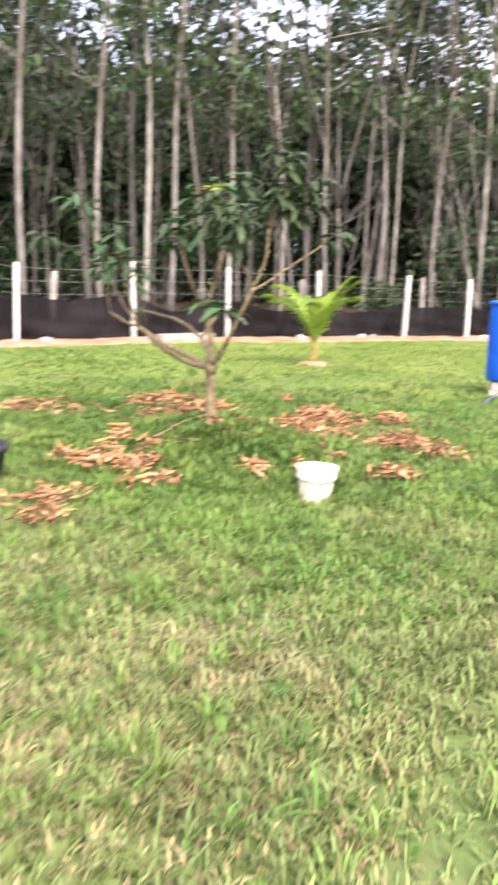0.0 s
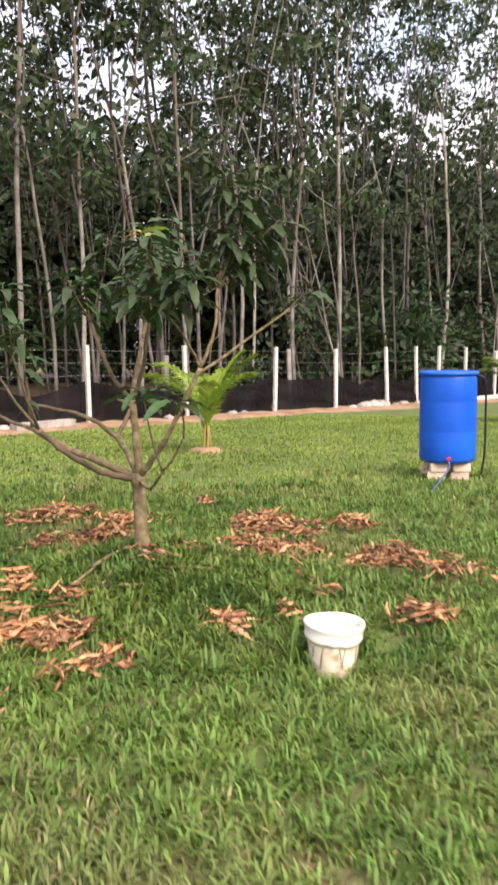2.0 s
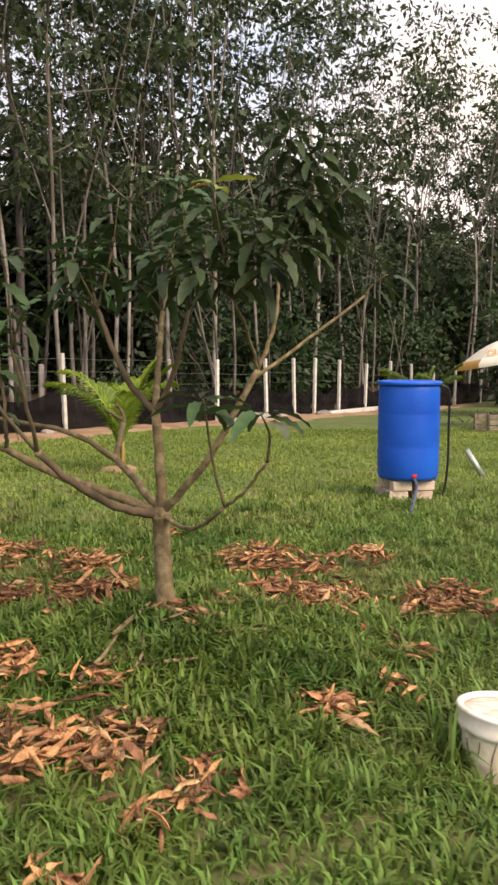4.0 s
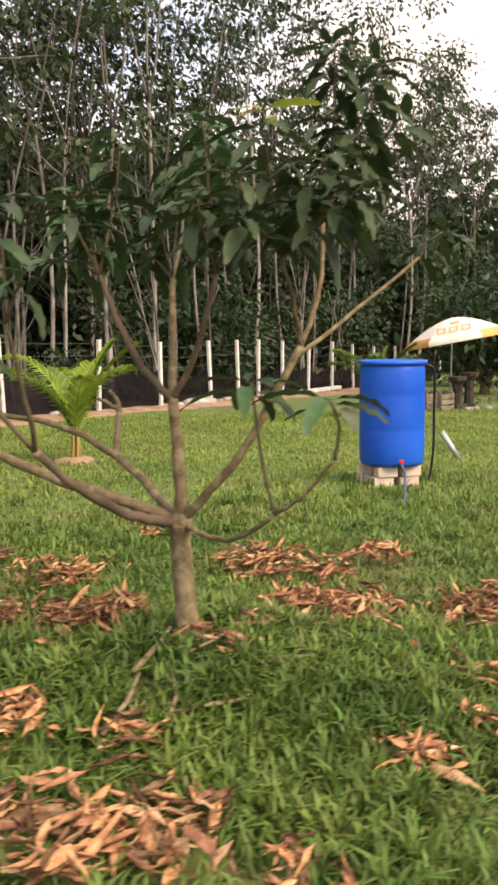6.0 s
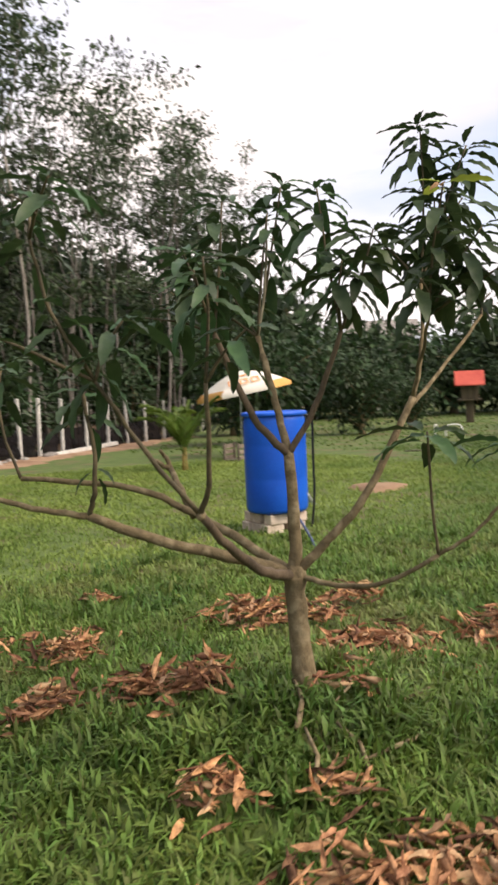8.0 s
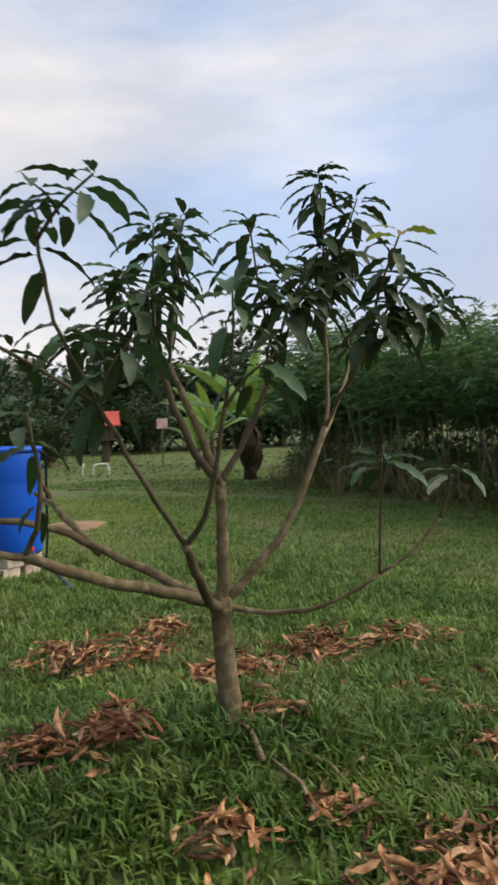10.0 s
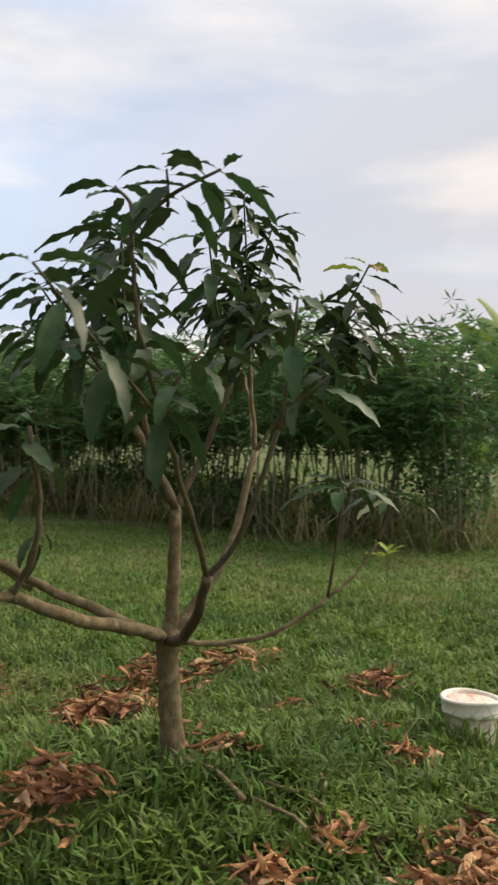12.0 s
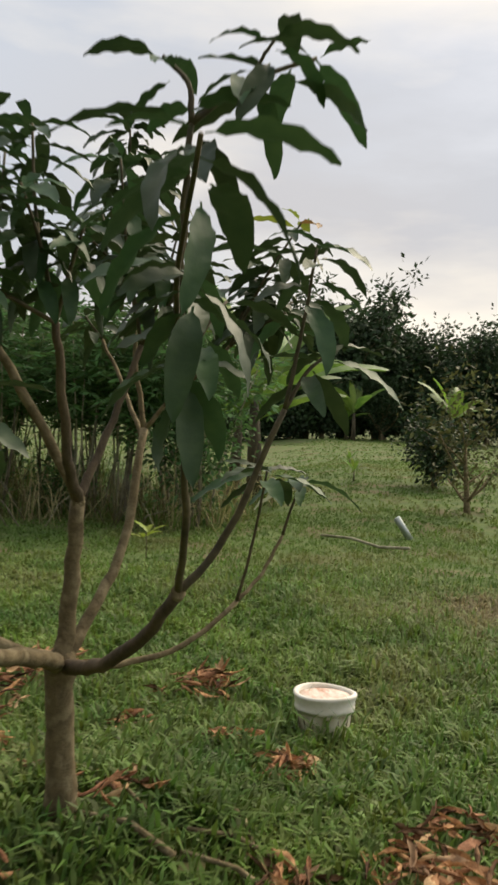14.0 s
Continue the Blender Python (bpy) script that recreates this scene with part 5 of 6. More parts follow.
# ---- umbrella stall ----
def umbrella():
    x, y = 6.87, 23.7
    z = gz(x, y)
    u = thing("beach_umbrella", x, y, z, "open cream and orange beach umbrella over a rough stall", "umbrella", rz=35)
    part("pole", tube([(0, 0, -0.1), (0.02, 0, 1.0), (0.05, 0, 2.03)], 0.02, 8), M_metal, u)
    R, n = 1.14, 6
    tip = Vector((0.05, 0, 2.03))
    tilt = Matrix.Translation(tip) @ Matrix.Rotation(radians(-10), 4, Vector((0.866, 0.5, 0)))
    for k in range(n):
        bm, rows = bmesh.new(), []
        for i in range(7):
            t = i / 6
            r, h = R * t, -0.48 * t ** 1.65
            row = []
            for j in range(4):
                a = 2 * math.pi * (k + j / 3) / n
                sag = 1 - 0.05 * math.sin(math.pi * j / 3) * t
                row.append(bm.verts.new(tilt @ Vector((max(r, 0.01) * sag * math.cos(a), max(r, 0.01) * sag * math.sin(a), h))))
            rows.append(row)
        for a, b in zip(rows, rows[1:]):
            for j in range(3):
                bm.faces.new((a[j], a[j + 1], b[j + 1], b[j]))
        panel = part("canopy_panel", bm, M_canopy_w, u)
        bm = bmesh.new()
        a0, a1 = 2 * math.pi * k / n, 2 * math.pi * (k + 1) / n
        hem = []
        for j in range(4):
            a = a0 + (a1 - a0) * j / 3
            s = 1 - 0.05 * math.sin(math.pi * j / 3)
            hem.append([bm.verts.new(tilt @ Vector((R * q * s * math.cos(a), R * q * s * math.sin(a), h))) for q, h in ((0.87, -0.48 * 0.87 ** 1.65 + 0.006), (1.004, -0.478), (1.0, -0.56))])
        for c, d in zip(hem, hem[1:]):
            bm.faces.new((c[0], d[0], d[1], c[1]))
            bm.faces.new((c[1], d[1], d[2], c[2]))
        part("valance", bm, M_canopy_w if k == 3 else M_canopy_o, panel, "" if k == 3 else "orange hem")
        if k == 3:
            # the print: one row of three squarish rings and a smaller bar above
            bm = bmesh.new()
            am = (a0 + a1) / 2

            def on_cloth(q, d):
                return bm.verts.new(tilt @ Vector((R * q * math.cos(am + d / q), R * q * math.sin(am + d / q), -0.48 * q ** 1.65 + 0.02)))

            for c in (-0.24, 0.0, 0.24):
                for q0, q1, d0, d1 in ((0.62, 0.65, -0.09, 0.09), (0.77, 0.80, -0.09, 0.09), (0.65, 0.77, -0.09, -0.055), (0.65, 0.77, 0.055, 0.09)):
                    bm.faces.new([on_cloth(q0, c + d0), on_cloth(q0, c + d1), on_cloth(q1, c + d1), on_cloth(q1, c + d0)])
            bm.faces.new([on_cloth(0.44, -0.05), on_cloth(0.44, 0.13), on_cloth(0.50, 0.13), on_cloth(0.50, -0.05)])
            part("print", bm, M_print, panel, "orange printed bars", smooth=False)


umbrella()


def stump_stand(x, y, rz, high):
    t = thing("stump_stand", x, y, gz(x, y), "dark weathered wooden stump stand with a flared top under the umbrella", "stand", "stump stands", rz=rz)
    part("foot", box(0.3, 0.28, 0.12, 0.015), M_dark_wood, t, smooth=False)
    part("shaft", tube([(0, 0, 0.1), (0.01, 0, high * 0.5), (0, 0.01, high * 0.82)], [0.12, 0.095, 0.12], 7), M_dark_wood, t, smooth=False)
    part("cap", tube([(0, 0, high * 0.8), (0, 0, high * 0.9), (0, 0, high)], [0.13, 0.19, 0.2], 8), M_dark_wood, t, smooth=False)


def slatted_crate(x, y, rz):
    c = thing("slatted_crate", x, y, gz(x, y), "low grey slatted crate beside the stump stands", "crate", rz=rz)
    for k in range(3):
        for sy in (-0.2, 0.2):
            part("slat", box(0.5, 0.025, 0.09, 0.004, (0, sy, 0.03 + 0.125 * k)), M_wood, c, smooth=False)
    for sx in (-0.24, 0.24):
        for sy in (-0.17, 0.17):
            part("corner_post", box(0.04, 0.04, 0.4, 0.004, (sx, sy, 0)), M_wood, c, smooth=False)
    part("bottom", box(0.5, 0.38, 0.03, 0.004, (0, 0, 0.01)), M_wood, c, smooth=False)


M_dark_wood = material("dark wet wood", (0.02, 0.016, 0.013), (0.07, 0.056, 0.045), 7.0, 0.8, 0.4, 50.0, stretch=(1, 1, 0.4))
stump_stand(6.6, 22.7, 20, 0.72)
stump_stand(7.05, 23.1, 70, 0.8)
slatted_crate(6.15, 22.6, 35)


def earth_mound(x, y, rx, h, seed):
    bm = bmesh.new()
    bmesh.ops.create_icosphere(bm, subdivisions=4, radius=1)
    bmesh.ops.delete(bm, geom=[v for v in bm.verts if v.co.z < -0.25], context="VERTS")
    for v in bm.verts:
        v.co *= 1 + 0.25 * noise.noise(v.co * 2.2 + Vector((seed, 0, 0)))
        v.co = Vector((v.co.x * rx, v.co.y * rx * 0.8, v.co.z * h))
    ob = part("earth_mound", bm, M_dirt, None, m=pose(x, y, gz(x, y), 0, 0, 30))
    tagged(ob, "rounded heap of pale dry earth at the lawn edge", "earth heap")


earth_mound(9.6, 26.0, 0.42, 0.55, 3)


def shack():
    x, y = 23.4, 33.8
    s = thing("spirit_house", x, y, gz(x, y), "small wooden shrine with a red sheet roof on a dark pedestal", "shrine", rz=-40)
    part("pedestal", box(0.34, 0.34, 0.95, 0.02), M_banana_stem, s, smooth=False)
    part("platform", box(1.0, 0.85, 0.08, 0.01, (0, 0, 0.95)), M_banana_stem, s, smooth=False)
    part("wall", box(0.72, 0.6, 0.62, 0.02, (0, 0, 1.03)), M_banana_stem, s, smooth=False)
    bm = bmesh.new()
    pts = [(-0.62, -0.58, 1.6), (0.62, -0.58, 1.6), (0.62, 0, 2.2), (-0.62, 0, 2.2), (-0.62, 0.58, 1.6), (0.62, 0.58, 1.6)]
    low = [bm.verts.new(p) for p in pts]
    top = [bm.verts.new((p[0], p[1], p[2] + 0.05)) for p in pts]
    for q in ((0, 1, 2, 3), (3, 2, 5, 4)):
        bm.faces.new([top[i] for i in q])
        bm.faces.new([low[i] for i in reversed(q)])
    for i, j in ((0, 1), (1, 2), (2, 5), (5, 4), (4, 3), (3, 0)):
        bm.faces.new((low[i], low[j], top[j], top[i]))
    part("roof", bm, M_roof, s, "red sheet roof", smooth=False)


shack()

def far_house():
    """White house whose gable shows over the far bushes."""
    x, y = 33.9, 53.7
    h = thing("far_house", x, y, gz(x, y), "white walled house with a dark grey gable roof behind far bushes", "house", rz=-32)
    part("wall", box(4.2, 3.6, 5.0, 0.02), M_post, h, smooth=False)
    for k in (-1, 1):
        win = part("window", box(0.7, 0.06, 0.8, 0.01, (k * 0.95, -1.82, 3.7)), M_dark, h, "dark window", smooth=False)
        part("sill", box(0.85, 0.1, 0.06, 0.01, (k * 0.95, -1.84, 3.62)), M_post, win, smooth=False)
    bm = bmesh.new()
    lift = [[bm.verts.new((px, py, pz + dz)) for px, py, pz in ((-2.5, -2.3, 4.9), (2.5, -2.3, 4.9), (2.5, 0, 6.1), (-2.5, 0, 6.1), (-2.5, 2.3, 4.9), (2.5, 2.3, 4.9))] for dz in (0.0, 0.1)]
    low, top = lift
    for q in ((0, 1, 2, 3), (3, 2, 5, 4)):
        bm.faces.new([top[i] for i in q])
        bm.faces.new([low[i] for i in reversed(q)])
    for i, j in ((0, 1), (1, 2), (2, 5), (5, 4), (4, 3), (3, 0)):
        bm.faces.new((low[i], low[j], top[j], top[i]))
    part("roof", bm, M_stone, h, "dark grey roof", smooth=False)
    bm = bmesh.new()
    for sx in (-2.1, 2.1):
        tri = [bm.verts.new((sx, py, pz)) for py, pz in ((-1.8, 5.0), (1.8, 5.0), (0, 6.0))]
        bm.faces.new(tri)
    part("gable", bm, M_post, h, smooth=False)


far_house()

# ---- odds and ends on the lawn ----
def stone(x, y, size, seed, flat=0.5):
    rng = random.Random(seed)
    bm = bmesh.new()
    bmesh.ops.create_icosphere(bm, subdivisions=2, radius=1)
    for v in bm.verts:
        v.co *= 1 + 0.35 * noise.noise(v.co * 1.6 + Vector((seed, 0, 0)))
        v.co = Vector((v.co.x * size, v.co.y * size * 0.7, v.co.z * size * flat))
    ob = part("rubble_stone", bm, M_stone, None, smooth=False, m=pose(x, y, gz(x, y) + size * flat * 0.55, 0, 0, rng.uniform(0, 360)))
    tagged(ob, "pale lump of rubble at the foot of the fence", "stone", "fence rubble")


rng = random.Random(41)
for k, (x, y) in enumerate(((6.75, 22.45), (6.98, 22.6), (7.35, 22.75))):
    stone(x, y, 0.11, 340 + k)
for k, s in enumerate((-12.4, -9.6, -7.3, -7.0, -3.4, -1.6, -1.2, 2.5, 2.9, 3.1, 3.35, 3.7, 4.5, 4.8, 5.3, 6.6, 7.0)):
    stone(*fence_at(s, -0.22 + rng.uniform(-0.15, 0.05)), rng.uniform(0.09, 0.2) * (1.5 if 2.4 < s < 4 else 1), 300 + k)


def timber(x0, y0, x1, y1, w, h, lift, mat, label, name="timber"):
    p, q = Vector((x0, y0, 0)), Vector((x1, y1, 0))
    L = (q - p).length
    ob = part(name, box(L, w, h, 0.01), mat, None, smooth=False,
              m=pose((x0 + x1) / 2, (y0 + y1) / 2, gz((x0 + x1) / 2, (y0 + y1) / 2) + lift, 0, 0, math.degrees(math.atan2(y1 - y0, x1 - x0))))
    return tagged(ob, label, "timber", "loose timbers")


timber(*fence_at(-7.2, -0.5), *fence_at(-5.9, -0.4), 0.24, 0.14, 0.03, M_stone, "grey slab lying along the fence")
timber(*fence_at(7.0, -0.2), *fence_at(11.8, -0.15), 0.16, 0.12, 0.05, M_post, "long pale beam lying along the fence")


def rod(name, pts, r, mat, label, category):
    ob = part(name, tube([Vector(p) for p in pts], r, 8), mat, None)
    return tagged(ob, label, category)


# leaning metal tubes, the fallen branch, a seedling and a bottle cap
rod("metal_tube", [(2.95, 14.4, gz(2.9, 14.4) - 0.03), (2.75, 14.5, gz(2.9, 14.4) + 0.32)], 0.035, M_metal, "short pale metal tube leaning out of the grass", "tube")
rod("metal_tube", [(6.5, 4.75, gz(6.5, 4.75) - 0.03), (6.52, 4.95, gz(6.5, 4.75) + 0.26)], 0.045, M_metal, "short pale metal tube leaning out of the grass", "tube")
rod("fallen_branch", [(6.46, 5.9, gz(6.46, 5.9) + 0.05), (6.0, 5.68, gz(6.0, 5.68) + 0.09), (5.55, 5.5, gz(5.55, 5.5) + 0.06), (5.2, 5.3, gz(5.2, 5.3) + 0.1)], 0.017, M_stem, "bare fallen branch lying in the grass", "branch")
cap = part("bottle_cap", lathe([(0.018, 0), (0.02, 0.004), (0.02, 0.022), (0.016, 0.026), (0.004, 0.026)], 16), M_red, None, m=pose(0.169, 8.744, gz(0.169, 8.744) + 0.05, 35, 20, 0))
tagged(cap, "bright red plastic bottle cap caught in the grass", "cap")


def seedling(x, y, h, seed):
    rng = random.Random(seed)
    s = thing("seedling", x, y, gz(x, y), "small seedling with a few pale yellow-green leaves", "seedling")
    part("stem", tube([(0, 0, -0.02), (0.01, 0, h * 0.5), (0, 0.01, h)], 0.006, 6), M_twig, s)
    for k in range(6):
        put("leaf", NEW_LEAVES[k % 2], s, pose(0, 0.01, h * (0.75 + 0.05 * k), rng.uniform(5, 45), 0, 60 * k) @ Matrix.Scale(1.3, 4))


seedling(4.6, 8.09, 0.26, 5)


def tyre(x, y):
    t = thing("rubber_tub", x, y, gz(x, y), "black rubber tub standing in the grass", "tub")
    part("body", lathe([(0.17, 0), (0.2, 0.02), (0.235, 0.24), (0.25, 0.25), (0.25, 0.28), (0.225, 0.28), (0.21, 0.2), (0.17, 0.05), (0.02, 0.05)], 28), M_dark, t)


tyre(-1.76, 6.9)

# white wire hoops and a pale stick on the open lawn
M_hoop = material("white coated wire", (0.70, 0.70, 0.66), (0.84, 0.84, 0.80), 8.0, 0.5, 0.05, 60.0)


def hoop(x, y, w, h, rz):
    z = gz(x, y)
    c, s = math.cos(radians(rz)), math.sin(radians(rz))
    pts = [(x - c * w, y - s * w, z - 0.03), (x - c * w, y - s * w, z + h * 0.7), (x - c * w * 0.6, y - s * w * 0.6, z + h), (x + c * w * 0.6, y + s * w * 0.6, z + h), (x + c * w, y + s * w, z + h * 0.72)]
    rod("wire_hoop", smooth_line(pts, 4), 0.022, M_hoop, "bent white wire hoop standing in the lawn", "hoop")


hoop(15.3, 26.6, 0.09, 0.36, 30)
hoop(15.5, 26.0, 0.26, 0.34, -25)
hoop(15.6, 25.8, 0.12, 0.24, 60)
rod("pale_stick", [(9.39, 20.79, gz(9.39, 20.79) + 0.06), (9.5, 20.4, gz(9.5, 20.4) + 0.08), (9.64, 20.09, gz(9.64, 20.09) + 0.06)], 0.015, M_stem, "thin pale stick lying in the grass", "stick")


def pink_sign(x, y, z):
    g = gz(x, y)
    s = thing("pink_board", x, y, g, "small faded pink board on a thin post", "board", rz=-50)
    part("post", tube([(0, 0, -0.05), (0, 0, z - g + 0.1)], 0.025, 6), M_wood, s)
    part("panel", box(0.42, 0.03, 0.4, 0.006, (0, -0.03, z - g - 0.2)), M_pink, s, smooth=False)


M_pink = material("faded pink board", (0.62, 0.34, 0.33), (0.80, 0.60, 0.58), 5.0, 0.7, 0.05, 60.0)
pink_sign(21.4, 28.65, 1.15)


def fallen_twig(x0, y0, x1, y1, r):
    za, zb = gz(x0, y0), gz(x1, y1)
    mx, my = (x0 + x1) / 2 + 0.02, (y0 + y1) / 2 - 0.015
    rod("fallen_twig", [(x0, y0, za + 0.045), (mx, my, gz(mx, my) + 0.06), (x1, y1, zb + 0.05)], [r, r * 0.85, r * 0.6], M_bark, "short dead twig lying among the fallen leaves", "twig")


for tw in ((-0.96, 8.40, -0.81, 8.66, 0.012), (-1.07, 8.12, -0.94, 8.38, 0.010), (-0.87, 8.11, -0.83, 8.35, 0.009), (-0.30, 8.50, -0.62, 8.36, 0.010),
           (-0.58, 8.2, -0.86, 8.16, 0.009), (-0.60, 8.60, -0.76, 8.46, 0.007), (-1.55, 7.75, -1.35, 7.62, 0.008), (0.30, 9.9, 0.05, 10.05, 0.009)):
    fallen_twig(*tw)

# ---- grass ----
def pressed(x, y):
    """1 under the middle of a heap of leaves, where the grass lies flat."""
    q = np.zeros_like(x)
    for k, (px, py, prx, pry, pn) in enumerate(PILES):
        if pn > 12:
            c, sn = math.cos(radians(37 * k % 180)), math.sin(radians(37 * k % 180))
            u, w = ((x - px) * c + (y - py) * sn) / prx, ((y - py) * c - (x - px) * sn) / pry
            q = np.maximum(q, np.clip(1.6 - np.hypot(u, w), 0, 1))
    return q


def grass(name, x0, x1, y0, y1, per_m2, length, width, seed, mat, label, keep=None, blades=7):
    """Arched blades over a stretch of lawn, in tufts."""
    nr = np.random.default_rng(seed)
    n = int((x1 - x0) * (y1 - y0) * per_m2)
    cx, cy = nr.uniform(x0, x1, n // blades), nr.uniform(y0, y1, n // blades)
    x = np.repeat(cx, blades) + nr.normal(0, 0.02, n // blades * blades)
    y = np.repeat(cy, blades) + nr.normal(0, 0.02, n // blades * blades)
    n = len(x)
    tuft = np.sin(x * 9 + 3 * np.sin(y * 5)) * np.sin(y * 8 + 2 * np.sin(x * 6)) + 0.7 * np.sin(x * 2.1 + 1) * np.sin(y * 1.7)
    ok = nr.uniform(-4.5, 1.2, n) < tuft + 0.2
    edge = np.minimum(np.minimum(x - x0, x1 - x), np.minimum(y - y0, y1 - y))
    ok &= nr.uniform(0, 0.9, n) < edge
    if keep is not None:
        ok &= keep(x, y, nr)
    if length < 0.2:
        ok &= nr.uniform(0, 1, n) > 0.75 * pressed(x, y)
    x, y, tuft = x[ok], y[ok], tuft[ok]
    n = len(x)
    z = ground_z(x, y) - 0.005
    a = nr.uniform(0, 6.283, n)
    L = length * nr.uniform(0.45, 1.25, n) * (1 + 0.25 * np.clip(tuft, -1, 1))
    W = width * nr.uniform(0.6, 1.3, n)
    lean = nr.uniform(0.25, 1.05, n)
    dx, dy = np.cos(a), np.sin(a)
    sx, sy = -dy * W * 0.5, dx * W * 0.5
    m1, h1 = L * 0.42 * lean, L * 0.62 * (1 - 0.35 * lean)
    m2, h2 = L * 0.98 * lean, L * (1.0 - 0.72 * lean)
    v = np.stack([np.stack([x - sx * 0.7, y - sy * 0.7, z], -1), np.stack([x + sx * 0.7, y + sy * 0.7, z], -1),
                  np.stack([x + dx * m1 + sx, y + dy * m1 + sy, z + h1], -1), np.stack([x + dx * m1 - sx, y + dy * m1 - sy, z + h1], -1),
                  np.stack([x + dx * m2, y + dy * m2, z + h2], -1)], 1).reshape(-1, 3)
    i = np.arange(n) * 5
    f = np.concatenate([np.stack([i, i + 1, i + 2], -1), np.stack([i, i + 2, i + 3], -1), np.stack([i + 3, i + 2, i + 4], -1)])
    ob = new(name, mesh_np(name, v, f, mat))
    return tagged(ob, label, "grass", kind="stuff")


def near_bucket_or_drum(x, y):
    return ((x - 0.371) ** 2 + (y - 7.603) ** 2 < 0.015) | ((x - DRUM[0]) ** 2 + (y - DRUM[1]) ** 2 < 0.07) | ((x - TREE.x) ** 2 + (y - TREE.y) ** 2 < 0.003)


def round_tree(x, y):
    return np.sqrt(((x - TREE.x + 0.0) / 1.5) ** 2 + ((y - TREE.y + 0.1) / 1.35) ** 2)


def green_side(x, y, nr):
    return y + 0.35 * np.sin(x * 2.2) - 0.25 * (x < 0) - 0.6 * np.clip(x - 0.1, 0, 1) + nr.normal(0, 0.35, len(x)) > 5.7


def worn(x, y):
    """1 where the lawn is trodden thin."""
    return np.clip(3 * (np.sin(x * 2.9 + 0.4 + 0.8 * np.sin(y * 1.3)) * np.sin(y * 2.5 + 0.7) - 0.25 - 0.5 * np.clip(y - 5.2, 0, 2)), 0, 1) * (x > 0.3)


grass("grass_near", -2.9, 3.6, 2.7, 11.2, 5400, 0.095, 0.0098, 1, M_grass, "short yellowish green lawn grass in tufts",
      lambda x, y, nr: ~near_bucket_or_drum(x, y) & ~green_side(x, y, nr) & (x > -1.5 + 0.5 * np.sin(y * 2.0)) & (nr.uniform(0, 1, len(x)) < 0.6 + 0.3 * np.clip(y - 3.8, 0, 2)) & (nr.uniform(0, 1, len(x)) > 0.45 * worn(x, y)))
grass("grass_lush", -4.0, 5.0, 4.6, 13.0, 4000, 0.11, 0.0115, 8, M_grass_lush, "lush green lawn grass in tufts",
      lambda x, y, nr: ~near_bucket_or_drum(x, y) & green_side(x, y, nr) & (nr.uniform(0, 1, len(x)) < np.clip((12.6 - y) / 2.4, 0, 1) * np.clip((4.6 - x) / 2.2, 0, 1)) & (nr.uniform(0.55, 1.0, len(x)) < round_tree(x, y)))
grass("grass_under_tree", -2.4, 1.2, 7.0, 10.3, 6500, 0.135, 0.0135, 2, M_grass_dark, "longer dark green grass on the mound under the tree",
      lambda x, y, nr: ~near_bucket_or_drum(x, y) & (nr.uniform(0.55, 1.05, len(x)) > round_tree(x, y)) & (nr.uniform(0, 1, len(x)) < 0.35 + 2.2 * round_tree(x, y)))
def by_fence(x, y):
    return ((x - FENCE_O.x) * FENCE_N.x + (y - FENCE_O.y) * FENCE_N.y) > -1.2


def light_lawn(x, y, nr):
    return y - 1.1 * np.clip(x - 1.5, 0, 9) + 0.5 * np.sin(x * 1.3) + nr.normal(0, 0.6, len(x)) > 10.6


def inner_lawn(x, y, nr):
    return (x > -2.3 + nr.normal(0, 0.35, len(x))) & (x < 2.6 + nr.normal(0, 0.4, len(x))) & (y > 3.9) & (y < 10.4)


grass("grass_behind", -13, 10, -5, 16, 170, 0.10, 0.03, 14, M_grass_mid, "lawn grass on the near side of the clearing",
      lambda x, y, nr: ((y < 4.2 + nr.normal(0, 0.5, len(x))) | (x < -3.4 + nr.normal(0, 0.4, len(x)))) & ~by_fence(x, y), 4)
grass("grass_tuft", -1.6, 3.4, 3.0, 7.6, 380, 0.15, 0.009, 16, M_grass_lush, "longer tufts of grass standing out of the lawn",
      lambda x, y, nr: ~near_bucket_or_drum(x, y), 26)
grass("lush_tuft", -3.2, 3.4, 6.6, 13.5, 430, 0.155, 0.012, 17, M_grass_mid, "taller pale green tufts standing out of the lawn",
      lambda x, y, nr: ~near_bucket_or_drum(x, y) & (np.sin(x * 1.7 + 0.6 * np.sin(y * 2.3)) * np.sin(y * 2.1 + 0.4) > -0.15), 30)
grass("grass_far", -8.0, 8.5, 9.0, 23.5, 1050, 0.07, 0.0135, 3, M_grass_far, "pale lawn grass towards the wood",
      lambda x, y, nr: light_lawn(x, y, nr) & ~near_bucket_or_drum(x, y) & ~by_fence(x, y), 3)
grass("grass_mid", -7.5, 9.5, 2.5, 24.0, 1100, 0.075, 0.0125, 13, M_grass_mid, "short green lawn grass further off",
      lambda x, y, nr: ~light_lawn(x, y, nr) & ~inner_lawn(x, y, nr) & ~((x < -4) & (y < 11)) & (y > 3.5) & ~near_bucket_or_drum(x, y) & ~by_fence(x, y), 3)
grass("grass_side", 9.5, 22.0, -4.0, 24.0, 300, 0.08, 0.02, 4, M_grass_mid, "lawn grass on the open side",
      lambda x, y, nr: (((x - FENCE_O.x) * FENCE_N.x + (y - FENCE_O.y) * FENCE_N.y) < -1.2), 3)
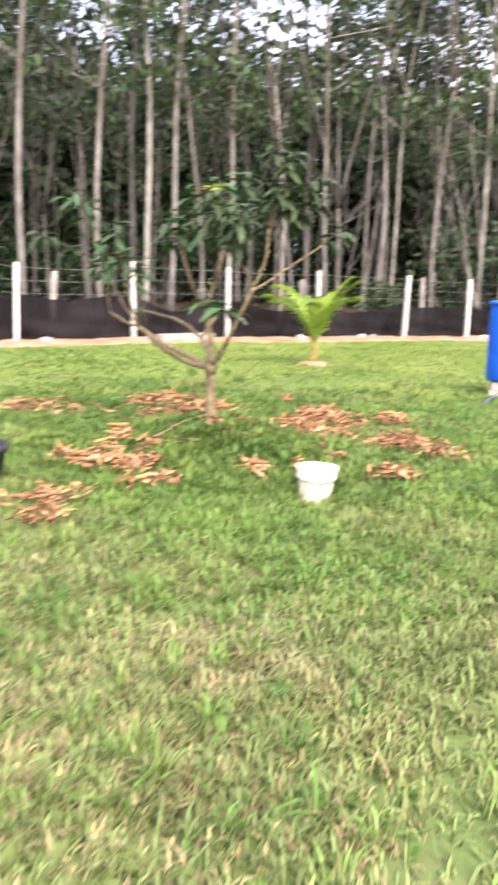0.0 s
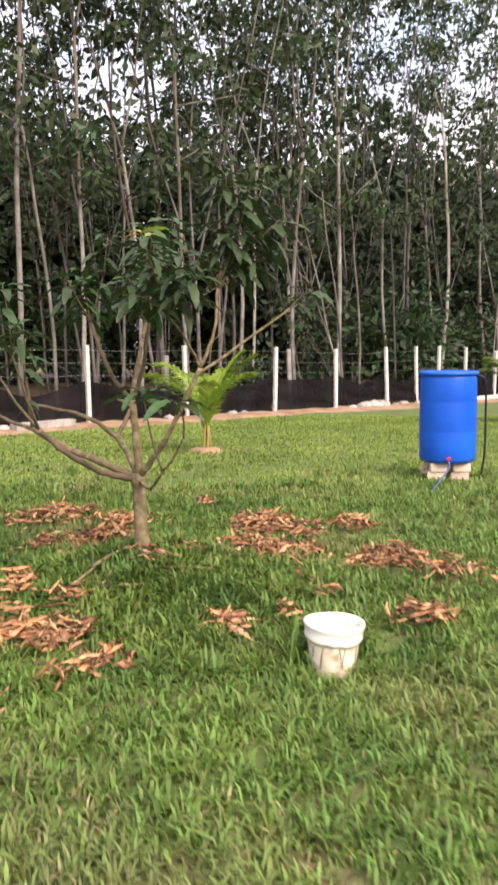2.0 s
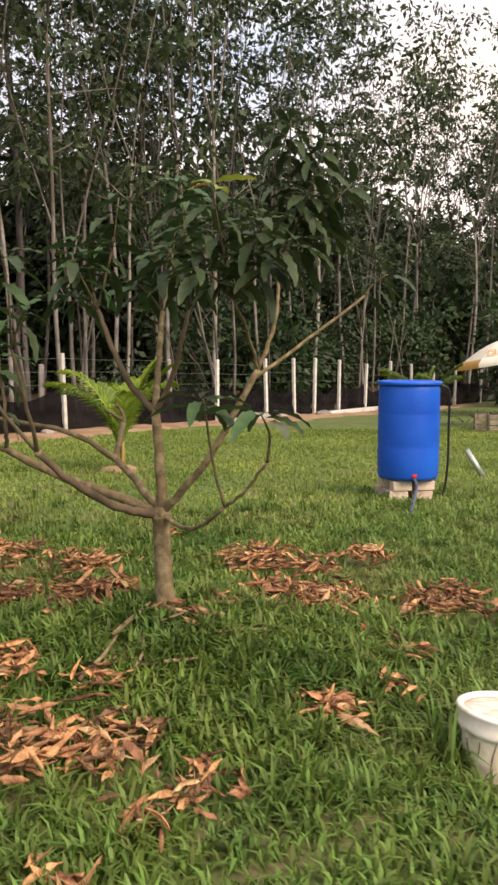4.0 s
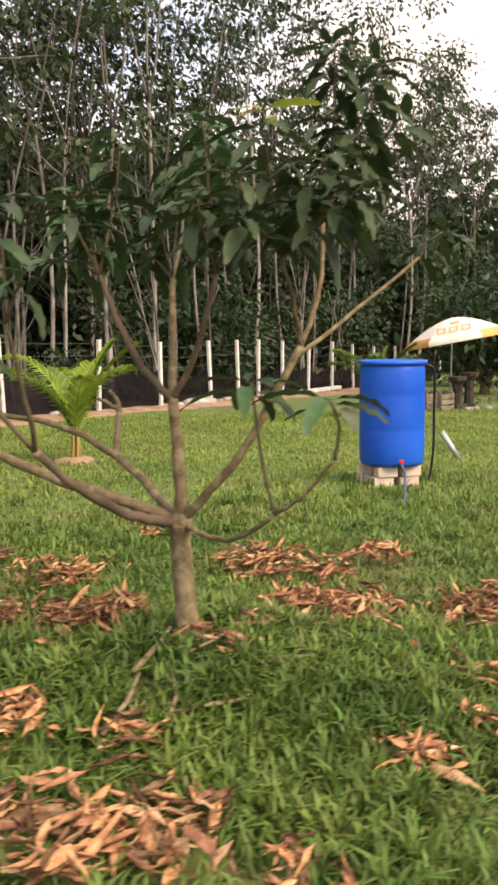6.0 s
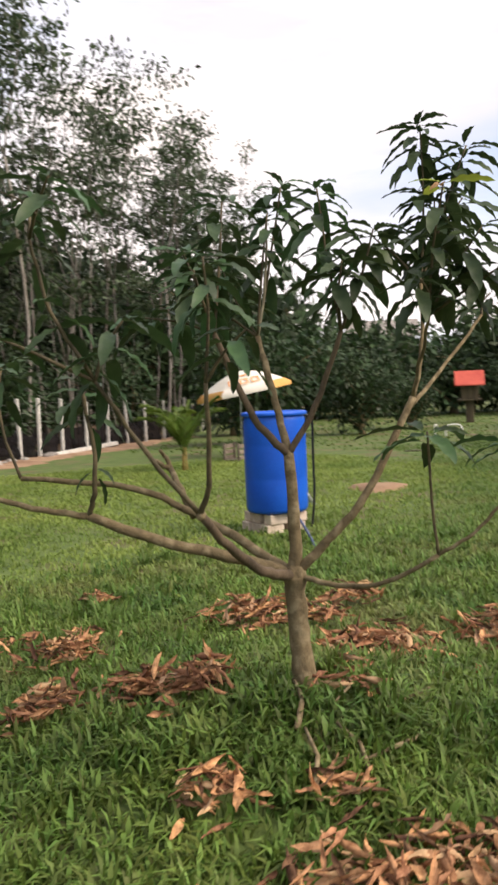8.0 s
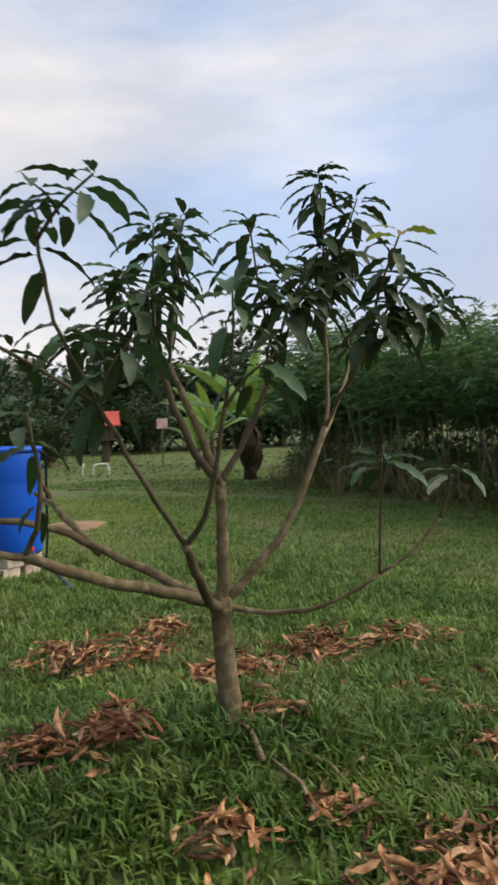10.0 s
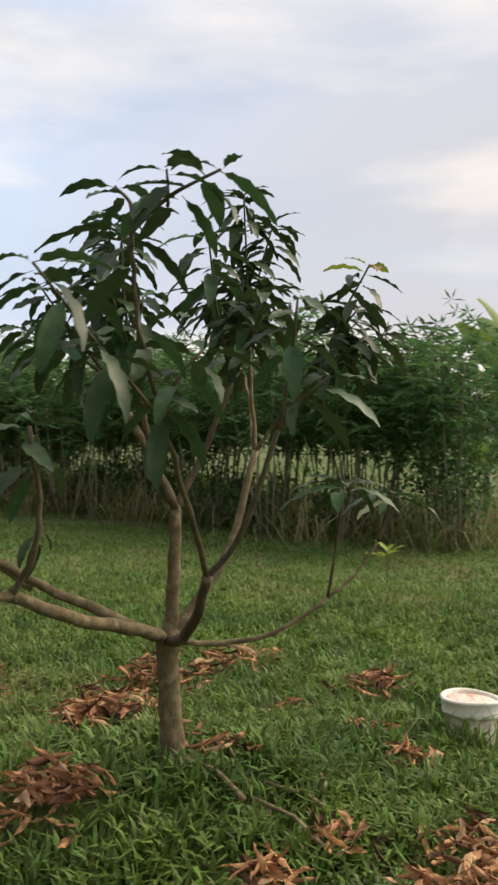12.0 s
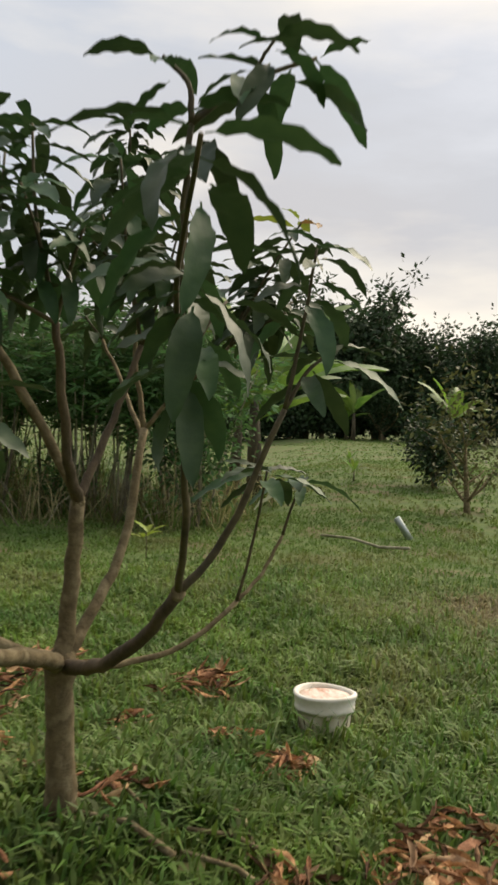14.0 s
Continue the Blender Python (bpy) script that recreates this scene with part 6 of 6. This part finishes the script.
grass("grass_round_bucket", 0.05, 0.72, 7.25, 7.95, 5200, 0.31, 0.012, 6, M_grass_dark, "long dark grass standing round the bucket",
      lambda x, y, nr: ~near_bucket_or_drum(x, y) & ((x - 0.371) ** 2 + (y - 7.603) ** 2 < 0.055) & (y - 7.603 > 0.8 * (x - 0.371) + 0.0))
grass("grass_dry", -1.2, 3.6, 2.9, 7.0, 1800, 0.085, 0.010, 7, M_grass_dry, "dry straw-coloured blades between the green tufts",
      lambda x, y, nr: nr.uniform(0, 1, len(x)) < 0.15 + 0.85 * (np.sin(x * 1.9 + 0.5) * np.sin(y * 1.6 + 1) > 0.1) * np.clip((6.4 - y) / 1.5, 0, 1))
grass("grass_distant", 22, 62, -26, 16, 40, 0.09, 0.032, 9, M_grass_mid, "coarse grass far off on the open side", None, 4)
grass("grass_distant", 6, 34, 24, 44, 30, 0.09, 0.045, 10, M_grass_mid, "coarse grass far off beyond the umbrella",
      lambda x, y, nr: (((x - FENCE_O.x) * FENCE_N.x + (y - FENCE_O.y) * FENCE_N.y) < -1.2), 4)


def hedge_foot(x, y, nr):
    a, b = (x - H0.x) * HU.x + (y - H0.y) * HU.y, (x - H0.x) * HN.x + (y - H0.y) * HN.y
    return (a > -1.2) & (a < 12) & (b > -0.35 + 0.1 * np.clip(a - 4, 0, 9) + 0.3 * np.sin(a * 2.1)) & (b < 4)


def hedge_front(x, y, nr):
    a, b = (x - H0.x) * HU.x + (y - H0.y) * HU.y, (x - H0.x) * HN.x + (y - H0.y) * HN.y
    return (a > -1.0) & (a < 12) & (np.abs(b + 0.35 - 0.1 * np.clip(a - 4, 0, 9) + 0.3 * np.sin(a * 2.1)) < 0.5) & (np.sin(a * 3.7) + np.sin(a * 1.3 + 1) > -0.6)


grass("dry_stalk_grass", 6.0, 17.5, 5.0, 19.0, 75, 1.15, 0.011, 15, M_grass_dry, "thin straw-coloured stalks along the front of the hedge", hedge_front, 5)
grass("tall_dry_grass", 6.4, 17.5, 5.0, 19.0, 60, 0.95, 0.012, 11, M_grass_dry, "tall dry grass standing under the cassava hedge", hedge_foot, 5)
grass("tall_grass", 6.4, 17.5, 5.0, 19.0, 120, 0.42, 0.018, 12, M_grass_dark, "rank green grass at the foot of the hedge", hedge_foot, 5)


def hedge_back(x, y, nr):
    a, b = (x - H0.x) * HU.x + (y - H0.y) * HU.y, (x - H0.x) * HN.x + (y - H0.y) * HN.y
    return (a > 1.9 + nr.normal(0, 0.4, len(x))) & (a < 13) & (b > 0.6 + 0.16 * np.clip(a - 4, 0, 9)) & (b < 3.6 + 0.16 * np.clip(a - 4, 0, 9)) & (np.sin(a * 2.3 + b) + np.sin(a * 0.9 + 2) > -1.1)


grass("rank_growth", 6.4, 18.5, 5.0, 20.0, 150, 1.25, 0.021, 18, M_grass_dark, "tall rank green growth between the cassava stems", hedge_back, 6)
